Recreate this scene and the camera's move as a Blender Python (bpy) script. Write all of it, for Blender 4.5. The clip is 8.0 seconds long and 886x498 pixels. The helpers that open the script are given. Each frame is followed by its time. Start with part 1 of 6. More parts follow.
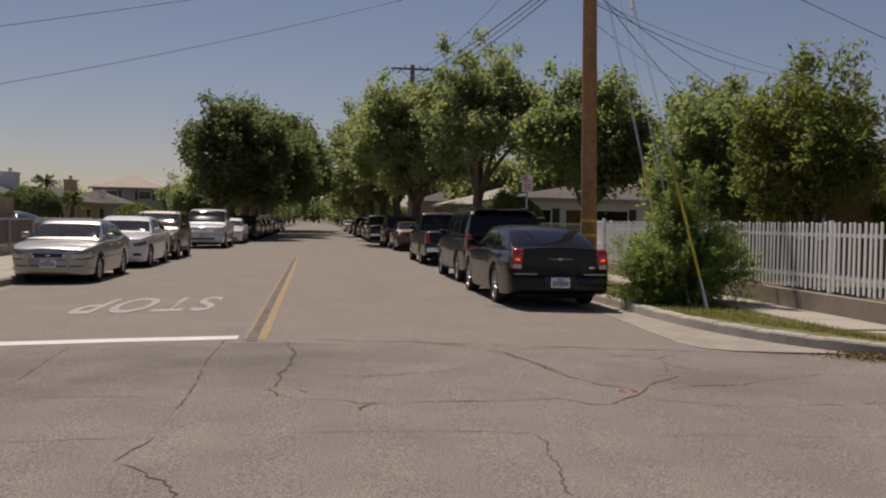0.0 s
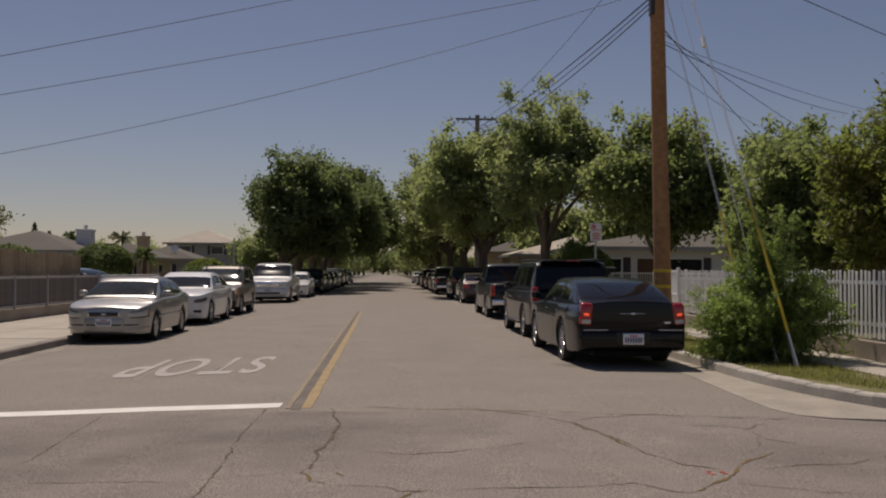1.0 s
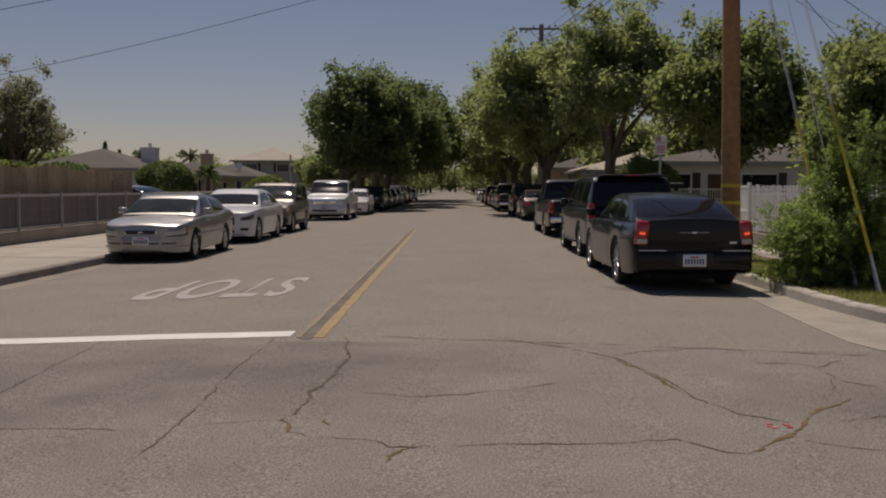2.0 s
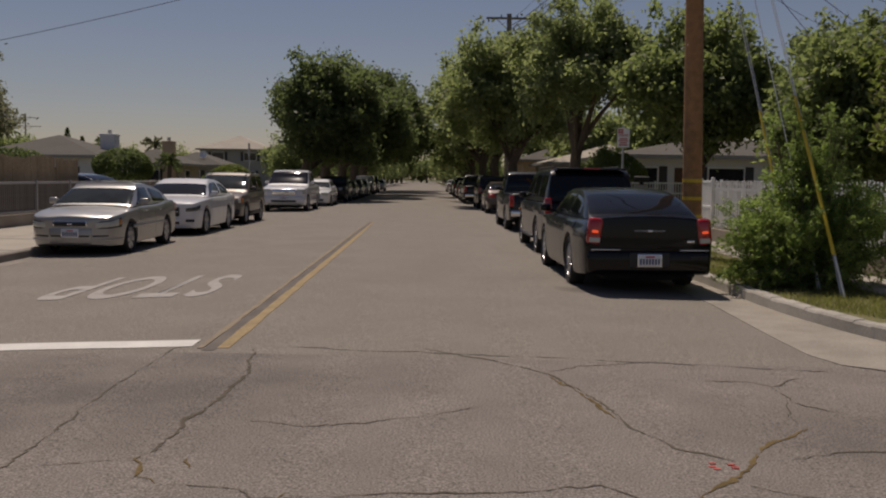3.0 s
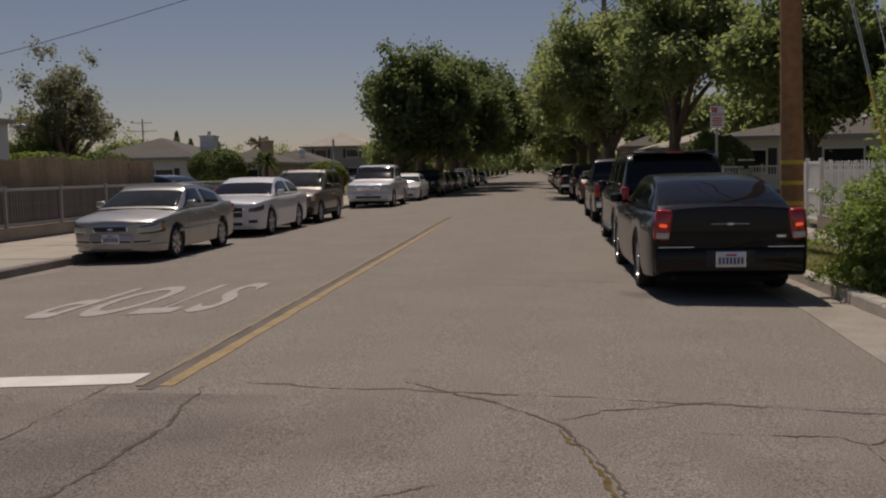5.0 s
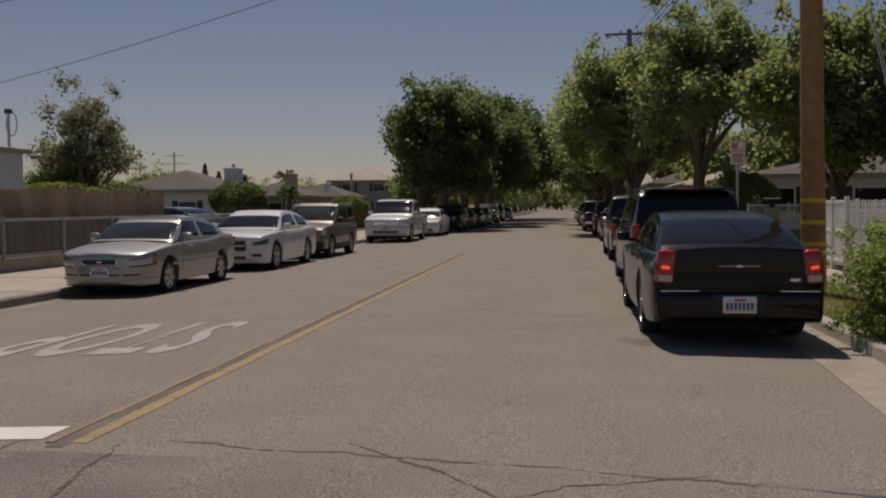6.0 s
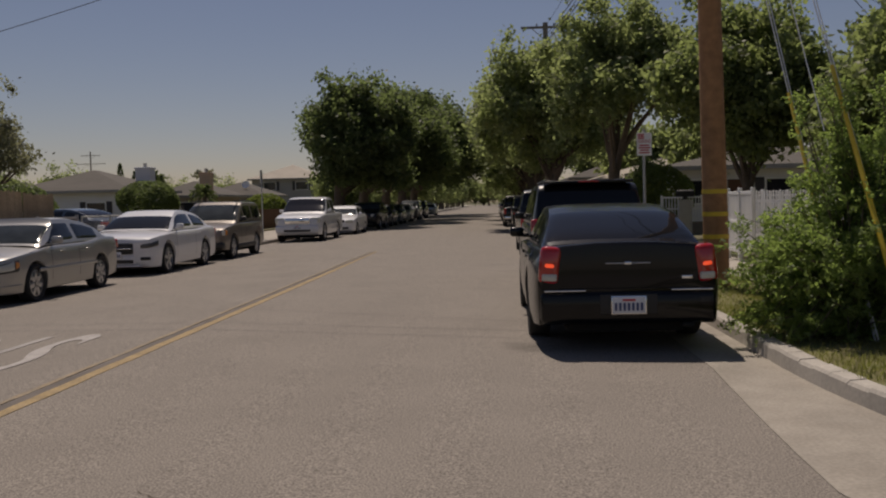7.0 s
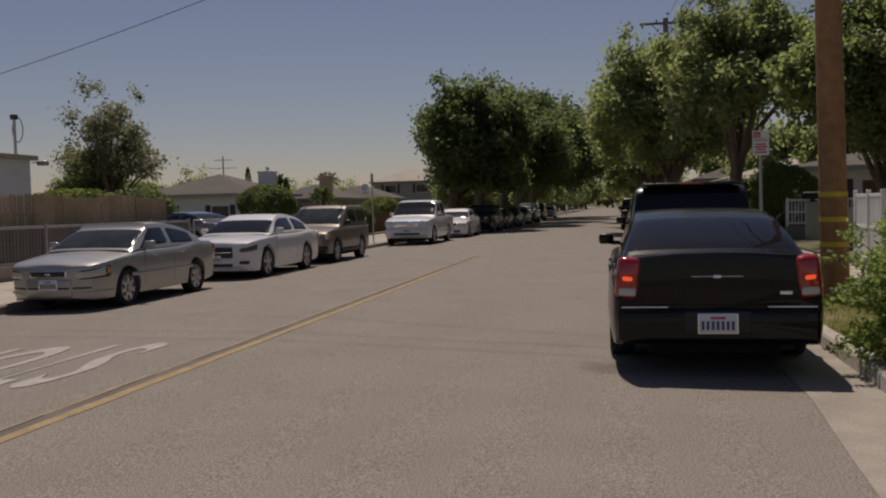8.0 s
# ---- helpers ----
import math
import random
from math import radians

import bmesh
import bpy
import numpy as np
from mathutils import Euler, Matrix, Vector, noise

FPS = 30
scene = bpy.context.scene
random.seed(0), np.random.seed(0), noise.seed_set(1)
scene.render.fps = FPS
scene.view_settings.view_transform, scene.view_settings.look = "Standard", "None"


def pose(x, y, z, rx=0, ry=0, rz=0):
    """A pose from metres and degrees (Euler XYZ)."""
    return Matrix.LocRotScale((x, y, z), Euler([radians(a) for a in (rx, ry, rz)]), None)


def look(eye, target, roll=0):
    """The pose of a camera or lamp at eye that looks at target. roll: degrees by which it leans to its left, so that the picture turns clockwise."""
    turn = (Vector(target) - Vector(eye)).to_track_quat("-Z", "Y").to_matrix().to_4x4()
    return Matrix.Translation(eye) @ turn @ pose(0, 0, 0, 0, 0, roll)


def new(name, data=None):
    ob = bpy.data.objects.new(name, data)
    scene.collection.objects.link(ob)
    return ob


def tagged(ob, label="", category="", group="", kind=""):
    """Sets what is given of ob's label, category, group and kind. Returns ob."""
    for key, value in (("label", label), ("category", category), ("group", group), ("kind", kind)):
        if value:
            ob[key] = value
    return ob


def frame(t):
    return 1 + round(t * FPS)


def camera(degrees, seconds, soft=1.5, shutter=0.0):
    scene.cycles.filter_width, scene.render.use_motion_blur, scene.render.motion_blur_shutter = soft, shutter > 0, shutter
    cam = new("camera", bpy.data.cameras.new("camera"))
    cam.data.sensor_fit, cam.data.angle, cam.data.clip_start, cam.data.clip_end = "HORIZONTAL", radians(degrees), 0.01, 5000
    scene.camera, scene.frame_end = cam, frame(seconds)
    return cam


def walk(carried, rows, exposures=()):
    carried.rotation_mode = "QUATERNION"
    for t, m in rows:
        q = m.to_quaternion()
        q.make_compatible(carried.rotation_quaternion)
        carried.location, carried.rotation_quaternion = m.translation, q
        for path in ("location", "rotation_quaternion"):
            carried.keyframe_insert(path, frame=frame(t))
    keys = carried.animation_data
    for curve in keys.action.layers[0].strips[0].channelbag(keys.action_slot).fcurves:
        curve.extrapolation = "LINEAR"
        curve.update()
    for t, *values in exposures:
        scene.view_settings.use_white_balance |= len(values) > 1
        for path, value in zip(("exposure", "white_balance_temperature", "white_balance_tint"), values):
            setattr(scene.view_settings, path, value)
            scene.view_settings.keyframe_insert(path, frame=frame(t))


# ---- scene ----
cam = camera(51.55, 8.0, soft=2.1)
# seconds, eye x, y, z, yaw, pitch, lean
ROWS = [
    (0.0, 0.570, -0.562, 1.376, -7.95, -1.71, 1.07),
    (0.5, 0.629, -0.153, 1.390, -8.67, -2.57, 0.35),
    (1.0, 0.803, 0.316, 1.431, -3.59, 1.38, 0.26),
    (1.5, 1.035, 1.008, 1.445, -0.53, -2.06, 0.56),
    (1.7, 1.120, 1.180, 1.400, 0.10, -2.97, 0.13),
    (2.8, 1.604, 2.143, 1.429, 1.59, -4.62, 0.66),
    (3.0, 1.679, 2.308, 1.437, -1.11, -4.36, 0.68),
    (3.5, 1.900, 2.706, 1.440, 1.49, -4.58, -0.67),
    (4.0, 2.084, 3.143, 1.414, 5.76, -5.00, -0.59),
    (4.5, 2.297, 3.589, 1.403, 0.16, -5.50, -1.00),
    (5.0, 2.512, 4.008, 1.423, 5.78, -4.83, -1.14),
    (5.2, 2.572, 4.210, 1.409, 6.79, -4.59, -1.06),
    (6.3, 3.074, 5.077, 1.404, 7.59, -2.27, -0.44),
    (6.5, 3.189, 5.303, 1.391, 5.34, -2.65, -0.46),
    (7.0, 3.420, 5.760, 1.387, 3.19, -2.88, -1.36),
    (7.5, 3.662, 6.128, 1.422, 9.90, -2.38, -1.44),
    (8.0, 3.877, 6.528, 1.408, 10.88, -2.56, -1.44),
]
walk(cam, [(t, pose(x, y, z, 90 + p, 0, yw) @ pose(0, 0, 0, 0, 0, r)) for t, x, y, z, yw, p, r in ROWS], [(t, e, 7180, 17) for t, e in ((0.0, -0.30), (0.5, -0.36), (1.0, -0.46), (1.5, -0.52), (3.0, -0.66), (5.0, -0.70), (6.5, -0.63), (8.0, -0.60))])

# ---------------------------------------------------------------- light
SUN_EL, SUN_AZ = 61.0, -15.0          # degrees up; degrees from +y towards +x
world = bpy.data.worlds.new("sky")
scene.world = world
world.use_nodes = True
wn = world.node_tree
sky = wn.nodes.new("ShaderNodeTexSky")
sky.sky_type = 'NISHITA'
sky.sun_disc = False
sky.sun_elevation = radians(SUN_EL)
sky.sun_rotation = radians(SUN_AZ)
sky.air_density, sky.dust_density, sky.ozone_density = 1.0, 0.35, 3.6
wn.nodes["Background"].inputs[1].default_value = 0.067
haze = wn.nodes.new("ShaderNodeVectorMath")
haze.operation = 'MULTIPLY'
haze.inputs[1].default_value = (1.075, 0.955, 0.965)
wn.links.new(sky.outputs[0], haze.inputs[0])
wn.links.new(haze.outputs[0], wn.nodes["Background"].inputs[0])
sun_data = bpy.data.lights.new("sun", 'SUN')
sun_data.energy, sun_data.angle, sun_data.color = 4.8, radians(0.9), (1.0, 0.95, 0.87)
sun = new("sun", sun_data)
sun.matrix_world = look((-math.sin(radians(-SUN_AZ)) * 40, math.cos(radians(SUN_AZ)) * 40, math.tan(radians(SUN_EL)) * 40), (0, 0, 0))


# ---------------------------------------------------------------- materials
def material(name, base, rough=0.7, metal=0.0, grain=40.0, grain_amount=0.15, stain=1.2, stain_amount=0.15, bump=0.0, coat=0.0, island=0.0, spec=0.5, per_object=0.0, tint=None):
    m = bpy.data.materials.new(name)
    m.use_nodes = True
    nt = m.node_tree
    b = nt.nodes["Principled BSDF"]
    b.inputs["Roughness"].default_value = rough
    b.inputs["Metallic"].default_value = metal
    b.inputs["Coat Weight"].default_value = coat
    b.inputs["Coat Roughness"].default_value = 0.04
    b.inputs["Specular IOR Level"].default_value = spec
    tc = nt.nodes.new("ShaderNodeTexCoord")
    value = None

    def scaled(socket, lo, hi):
        mr = nt.nodes.new("ShaderNodeMapRange")
        mr.inputs[3].default_value, mr.inputs[4].default_value = lo, hi
        nt.links.new(socket, mr.inputs[0])
        return mr.outputs[0]

    def times(a, c):
        if a is None:
            return c
        n = nt.nodes.new("ShaderNodeMath")
        n.operation = 'MULTIPLY'
        nt.links.new(a, n.inputs[0])
        nt.links.new(c, n.inputs[1])
        return n.outputs[0]

    fine = nt.nodes.new("ShaderNodeTexNoise")
    fine.inputs["Scale"].default_value, fine.inputs["Detail"].default_value = grain, 6
    nt.links.new(tc.outputs["Object"], fine.inputs["Vector"])
    if grain_amount:
        value = times(value, scaled(fine.outputs[0], 1 - 1.6 * grain_amount, 1 + 1.6 * grain_amount))
    if stain_amount:
        big = nt.nodes.new("ShaderNodeTexNoise")
        big.inputs["Scale"].default_value, big.inputs["Detail"].default_value = stain, 5
        nt.links.new(tc.outputs["Object"], big.inputs["Vector"])
        value = times(value, scaled(big.outputs[0], 1 - 1.8 * stain_amount, 1 + 1.8 * stain_amount))
    if island:
        geo = nt.nodes.new("ShaderNodeNewGeometry")
        value = times(value, scaled(geo.outputs["Random Per Island"], 1 - island, 1 + island))
    if per_object:
        oi = nt.nodes.new("ShaderNodeObjectInfo")
        value = times(value, scaled(oi.outputs["Random"], 1 - per_object, 1 + per_object))
    vm = nt.nodes.new("ShaderNodeVectorMath")
    vm.operation = 'SCALE'
    vm.inputs[0].default_value = base
    if tint is not None:
        mx = nt.nodes.new("ShaderNodeMix")
        mx.data_type = 'RGBA'
        mx.inputs[6].default_value, mx.inputs[7].default_value = (*base, 1), (*tint, 1)
        tn = nt.nodes.new("ShaderNodeTexNoise")
        tn.inputs["Scale"].default_value, tn.inputs["Detail"].default_value = stain * 2.3, 4
        nt.links.new(tc.outputs["Object"], tn.inputs["Vector"])
        nt.links.new(scaled(tn.outputs[0], -0.6, 1.6), mx.inputs[0])
        nt.links.new(mx.outputs[2], vm.inputs[0])
    if value is not None:
        nt.links.new(value, vm.inputs["Scale"])
    nt.links.new(vm.outputs[0], b.inputs["Base Color"])
    if bump:
        bn = nt.nodes.new("ShaderNodeBump")
        bn.inputs["Strength"].default_value, bn.inputs["Distance"].default_value = 0.6, bump
        nt.links.new(fine.outputs[0], bn.inputs["Height"])
        nt.links.new(bn.outputs[0], b.inputs["Normal"])
    return m


def leaf_material(name, base, tint, island=0.45):
    m = material(name, base, rough=0.55, grain=3, grain_amount=0.1, stain=0.5, stain_amount=0.15, island=island, spec=0.35, tint=tint)
    b = m.node_tree.nodes["Principled BSDF"]
    out = m.node_tree.nodes["Material Output"]
    tr = m.node_tree.nodes.new("ShaderNodeBsdfTranslucent")
    tr.inputs[0].default_value = (min(1.0, base[0] * 2.3), min(1.0, base[1] * 2.3), base[2] * 1.7, 1)
    mx = m.node_tree.nodes.new("ShaderNodeMixShader")
    mx.inputs[0].default_value = 0.55
    m.node_tree.links.new(b.outputs[0], mx.inputs[1])
    m.node_tree.links.new(tr.outputs[0], mx.inputs[2])
    m.node_tree.links.new(mx.outputs[0], out.inputs[0])
    return m


def paint(name, base, metal=0.0, rough=0.35, coat=1.0):
    return material(name, base, rough=rough, metal=metal, grain=300, grain_amount=0.03, stain=1.5, stain_amount=0.04, coat=coat, spec=0.15)


def lamp_glass(name, base, glow=0.0):
    m = material(name, base, rough=0.12, grain=90, grain_amount=0.25, stain=8, stain_amount=0.1, coat=1.0)
    if glow:
        b = m.node_tree.nodes["Principled BSDF"]
        b.inputs["Emission Color"].default_value = (1.0, 0.10, 0.03, 1)
        b.inputs["Emission Strength"].default_value = glow
    return m


ASPHALT = material("asphalt", (0.222, 0.197, 0.170), 0.9, grain=85, grain_amount=0.95, stain=0.8, stain_amount=0.09, bump=0.004, spec=0.25)
ASPHALT_OLD = material("asphalt_old", (0.232, 0.205, 0.182), 0.9, grain=85, grain_amount=1.0, stain=0.7, stain_amount=0.09, bump=0.005, spec=0.25, tint=(0.190, 0.167, 0.152))


def add_dark_patch(m, centre, inner, outer, dark, scale):
    """A ragged darker patch, such as a stain, round a place on the ground."""
    nt = m.node_tree
    b = nt.nodes["Principled BSDF"]
    old = b.inputs["Base Color"].links[0].from_socket
    tc = nt.nodes.new("ShaderNodeTexCoord")
    off = nt.nodes.new("ShaderNodeVectorMath")
    off.operation = 'DISTANCE'
    off.inputs[1].default_value = centre
    nt.links.new(tc.outputs["Object"], off.inputs[0])
    rag = nt.nodes.new("ShaderNodeTexNoise")
    rag.inputs["Scale"].default_value, rag.inputs["Detail"].default_value = scale, 6
    nt.links.new(tc.outputs["Object"], rag.inputs["Vector"])
    wide = nt.nodes.new("ShaderNodeMath")
    wide.operation = 'MULTIPLY_ADD'
    wide.inputs[1].default_value = -2.4 * outer
    nt.links.new(rag.outputs[0], wide.inputs[0])
    nt.links.new(off.outputs["Value"], wide.inputs[2])
    mr = nt.nodes.new("ShaderNodeMapRange")
    mr.inputs[1].default_value, mr.inputs[2].default_value = inner - 1.2 * outer, 0.0
    mr.inputs[3].default_value, mr.inputs[4].default_value = dark, 1.0
    nt.links.new(wide.outputs[0], mr.inputs[0])
    vm = nt.nodes.new("ShaderNodeVectorMath")
    vm.operation = 'SCALE'
    nt.links.new(old, vm.inputs[0])
    nt.links.new(mr.outputs[0], vm.inputs["Scale"])
    nt.links.new(vm.outputs[0], b.inputs["Base Color"])


# dark stains on the old asphalt of the crossing
add_dark_patch(ASPHALT_OLD, (0.05, 8.6, 0.0), 0.1, 1.5, 0.70, 1.3)
add_dark_patch(ASPHALT_OLD, (-2.4, 7.6, 0.0), 0.1, 1.9, 0.76, 1.1)
add_dark_patch(ASPHALT_OLD, (4.3, 7.4, 0.0), 0.1, 1.3, 0.80, 1.2)
# small darker patch of road left of the black sedan's rear wheel
add_dark_patch(ASPHALT, (3.72, 14.9, 0.0), 0.05, 0.35, 0.62, 2.5)
CRACK = material("crack", (0.125, 0.106, 0.084), 1.0, grain=60, grain_amount=0.3, stain=4, stain_amount=0.3, spec=0.1)
CRACK_WEED = material("crack_weed", (0.16, 0.115, 0.055), 1.0, grain=60, grain_amount=0.4, stain=6, stain_amount=0.3, spec=0.1)
SEAL = material("seal", (0.15, 0.132, 0.118), 0.9, grain=45, grain_amount=0.25, stain=1.5, stain_amount=0.25, spec=0.2)
CONCRETE = material("concrete", (0.36, 0.325, 0.275), 0.9, grain=35, grain_amount=0.12, stain=0.9, stain_amount=0.14, bump=0.003, per_object=0.06)
GUTTER = material("gutter_concrete", (0.335, 0.302, 0.255), 0.9, grain=40, grain_amount=0.22, stain=1.4, stain_amount=0.16, bump=0.004, tint=(0.27, 0.24, 0.20))
# left kerb and gutter: brownish concrete, with their shade put into the colour
KERB_SHADED = material("kerb_shaded", (0.235, 0.205, 0.175), 0.9, grain=30, grain_amount=0.2, stain=1.6, stain_amount=0.25, bump=0.004)
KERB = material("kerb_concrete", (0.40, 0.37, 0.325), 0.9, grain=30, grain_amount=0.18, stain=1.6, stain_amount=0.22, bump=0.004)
BLOCK = material("wall_block", (0.32, 0.268, 0.215), 0.95, grain=25, grain_amount=0.18, stain=1.2, stain_amount=0.2, bump=0.006)
SOIL = material("soil", (0.16, 0.125, 0.085), 1.0, grain=18, grain_amount=0.3, stain=0.3, stain_amount=0.2, bump=0.02, tint=(0.10, 0.12, 0.045))
TURF = material("turf", (0.115, 0.125, 0.038), 1.0, grain=30, grain_amount=0.35, stain=1.2, stain_amount=0.25, bump=0.02, tint=(0.19, 0.16, 0.075))
BLADE = leaf_material("grass_blade", (0.115, 0.125, 0.042), (0.20, 0.165, 0.08))
ROAD_WHITE = material("road_white", (0.66, 0.64, 0.60), 0.8, grain=40, grain_amount=0.12, stain=3, stain_amount=0.12)
ROAD_WORN = material("road_white_worn", (0.35, 0.325, 0.305), 0.85, grain=45, grain_amount=0.25, stain=4, stain_amount=0.22)
ROAD_YELLOW = material("road_yellow", (0.34, 0.24, 0.105), 0.85, grain=40, grain_amount=0.35, stain=3.5, stain_amount=0.25, tint=(0.27, 0.20, 0.11))
ROAD_YELLOW_DULL = material("road_yellow_dull", (0.275, 0.205, 0.12), 0.85, grain=40, grain_amount=0.4, stain=3.5, stain_amount=0.25, tint=(0.22, 0.185, 0.14))
RED_SPRAY = material("red_spray", (0.42, 0.10, 0.085), 0.9, grain=60, grain_amount=0.5, stain=9, stain_amount=0.3)
POLE_WOOD = material("pole_wood", (0.37, 0.195, 0.09), 0.85, grain=9, grain_amount=0.3, stain=1.3, stain_amount=0.22, bump=0.008)
POLE_GREY = material("pole_grey", (0.25, 0.215, 0.18), 0.9, grain=9, grain_amount=0.3, stain=1.5, stain_amount=0.2, bump=0.008)
YELLOW = material("yellow_plastic", (0.70, 0.50, 0.04), 0.45, grain=20, grain_amount=0.08, stain=3, stain_amount=0.12)
STRAND = material("bright_strand", (0.72, 0.72, 0.70), 0.4, grain_amount=0.05, stain_amount=0.05)
STEEL = material("galvanized_steel", (0.48, 0.48, 0.47), 0.45, 0.8, grain=60, grain_amount=0.1, stain=5, stain_amount=0.12)
CABLE = material("cable_black", (0.03, 0.03, 0.035), 0.6, grain_amount=0.05, stain_amount=0.05)
WHITE_PAINT = material("white_paint", (0.92, 0.91, 0.89), 0.6, grain=20, grain_amount=0.05, stain=2, stain_amount=0.08, per_object=0.05)
GREY_PAINT = material("grey_paint", (0.33, 0.32, 0.32), 0.6, grain=20, grain_amount=0.06, stain=1, stain_amount=0.1, per_object=0.08)
SLAT = material("slat_brown", (0.15, 0.13, 0.12), 0.8, grain=14, grain_amount=0.2, stain=2, stain_amount=0.15, per_object=0.14)
REED = material("reed", (0.41, 0.32, 0.22), 0.9, grain=20, grain_amount=0.25, stain=1.2, stain_amount=0.2, per_object=0.12)
REED.node_tree.nodes["Noise Texture"].inputs["Detail"].default_value = 8
STUCCO = material("stucco_white", (0.78, 0.77, 0.79), 0.9, grain=40, grain_amount=0.05, stain=0.6, stain_amount=0.07, bump=0.002)
STUCCO_TAN = material("stucco_tan", (0.40, 0.34, 0.27), 0.9, grain=40, grain_amount=0.06, stain=0.6, stain_amount=0.08)
STUCCO_GREY = material("stucco_grey", (0.40, 0.385, 0.37), 0.9, grain=40, grain_amount=0.06, stain=0.6, stain_amount=0.08)
PEACH = material("stucco_peach", (0.55, 0.40, 0.29), 0.9, grain=40, grain_amount=0.06, stain=0.6, stain_amount=0.08)
SHINGLE = material("shingle", (0.105, 0.095, 0.082), 0.95, grain=14, grain_amount=0.22, stain=0.7, stain_amount=0.12, bump=0.01)
SHINGLE_PALE = material("shingle_pale", (0.42, 0.375, 0.315), 0.95, grain=14, grain_amount=0.18, stain=0.7, stain_amount=0.1, bump=0.01)
SHINGLE_DARK = material("shingle_dark", (0.075, 0.065, 0.062), 0.95, grain=14, grain_amount=0.22, stain=0.7, stain_amount=0.12, bump=0.01)
TIMBER = material("timber_brown", (0.15, 0.075, 0.045), 0.8, grain=12, grain_amount=0.2, stain=1, stain_amount=0.15)
TRIM_DARK = material("trim_dark", (0.055, 0.05, 0.055), 0.6, grain_amount=0.08, stain_amount=0.1)
BARK = material("bark", (0.14, 0.105, 0.078), 0.95, grain=14, grain_amount=0.3, stain=1.5, stain_amount=0.2, bump=0.02)
LEAF_DARK = leaf_material("leaf_dark", (0.087, 0.114, 0.053), (0.120, 0.143, 0.062))
LEAF_MID = leaf_material("leaf_mid", (0.164, 0.197, 0.098), (0.229, 0.249, 0.128))
LEAF_LIGHT = leaf_material("leaf_light", (0.104, 0.134, 0.039), (0.164, 0.164, 0.052))
LEAF_LOQUAT = leaf_material("leaf_loquat", (0.100, 0.129, 0.037), (0.232, 0.174, 0.066), 0.5)
LEAF_BUSH = leaf_material("leaf_bush", (0.150, 0.206, 0.069), (0.200, 0.250, 0.088))
LEAF_YARD = leaf_material("leaf_yard", (0.141, 0.174, 0.079), (0.185, 0.210, 0.095))
LEAF_GREY = leaf_material("leaf_greyish", (0.129, 0.133, 0.098), (0.156, 0.152, 0.117))
GLASS = material("tinted_glass", (0.008, 0.010, 0.013), 0.04, grain_amount=0, stain_amount=0.1, spec=0.4)
GLASS_WINDSHIELD = material("windshield_glass", (0.035, 0.042, 0.045), 0.06, grain=3, grain_amount=0.3, stain=2.0, stain_amount=0.3, spec=0.14)
PANE = material("window_pane", (0.025, 0.028, 0.033), 0.05, grain_amount=0, stain=2, stain_amount=0.3)
RUBBER = material("tyre_rubber", (0.018, 0.018, 0.019), 0.85, grain=30, grain_amount=0.15, stain_amount=0.1)
UNDER = material("underbody", (0.012, 0.012, 0.012), 0.95, grain_amount=0.1, stain_amount=0.1)
ALLOY = material("alloy", (0.50, 0.50, 0.51), 0.3, 0.9, grain=50, grain_amount=0.05, stain=6, stain_amount=0.08)
CHROME = material("chrome", (0.75, 0.75, 0.76), 0.1, 1.0, grain_amount=0, stain_amount=0.03)
BLACK_TRIM = material("black_trim", (0.02, 0.02, 0.021), 0.5, grain=40, grain_amount=0.1, stain_amount=0.05)
TAIL_RED = lamp_glass("tail_red", (0.42, 0.012, 0.010), 0.0)
TAIL_LIT = lamp_glass("tail_lit", (0.50, 0.015, 0.010), 1.15)
LAMP_CLEAR = lamp_glass("lamp_clear", (0.52, 0.53, 0.48))
LAMP_SMOKE = lamp_glass("lamp_smoke", (0.07, 0.07, 0.07))
LAMP_AMBER = lamp_glass("lamp_amber", (0.60, 0.20, 0.02))
PLATE = material("plate_white", (0.74, 0.75, 0.78), 0.4, grain=80, grain_amount=0.05, stain=20, stain_amount=0.05)
INK_BLUE = material("ink_blue", (0.05, 0.07, 0.18), 0.5, grain_amount=0, stain_amount=0.05)
INK_RED = material("ink_red", (0.55, 0.04, 0.05), 0.5, grain_amount=0, stain_amount=0.05)
SIGN_WHITE = material("sign_white", (0.86, 0.84, 0.83), 0.4, grain=10, grain_amount=0.03, stain=4, stain_amount=0.05)


# ---------------------------------------------------------------- builders
def finish(bm, name, mat, smooth=None):
    bmesh.ops.recalc_face_normals(bm, faces=bm.faces)
    me = bpy.data.meshes.new(name)
    bm.to_mesh(me)
    bm.free()
    me.materials.append(mat)
    if smooth:
        me.polygons.foreach_set("use_smooth", [True] * len(me.polygons))
        me.set_sharp_from_angle(angle=radians(smooth))
    return me


def part(name, bm, mat, parent=None, label="", smooth=None, m=None):
    me = finish(bm, name, mat, smooth) if isinstance(bm, bmesh.types.BMesh) else bm
    ob = new(name, me)
    if parent is not None:
        ob.parent = parent
    if m is not None:
        ob.matrix_basis = m
    if label:
        tagged(ob, label)
    return ob


def thing(name, m, label, category, group="", kind=""):
    ob = new(name)
    ob.matrix_basis = m
    return tagged(ob, label, category, group, kind)


def structure(name, bm, mat, label, category, smooth=None):
    return tagged(part(name, bm, mat, None, "", smooth), label, category, "", "structure")


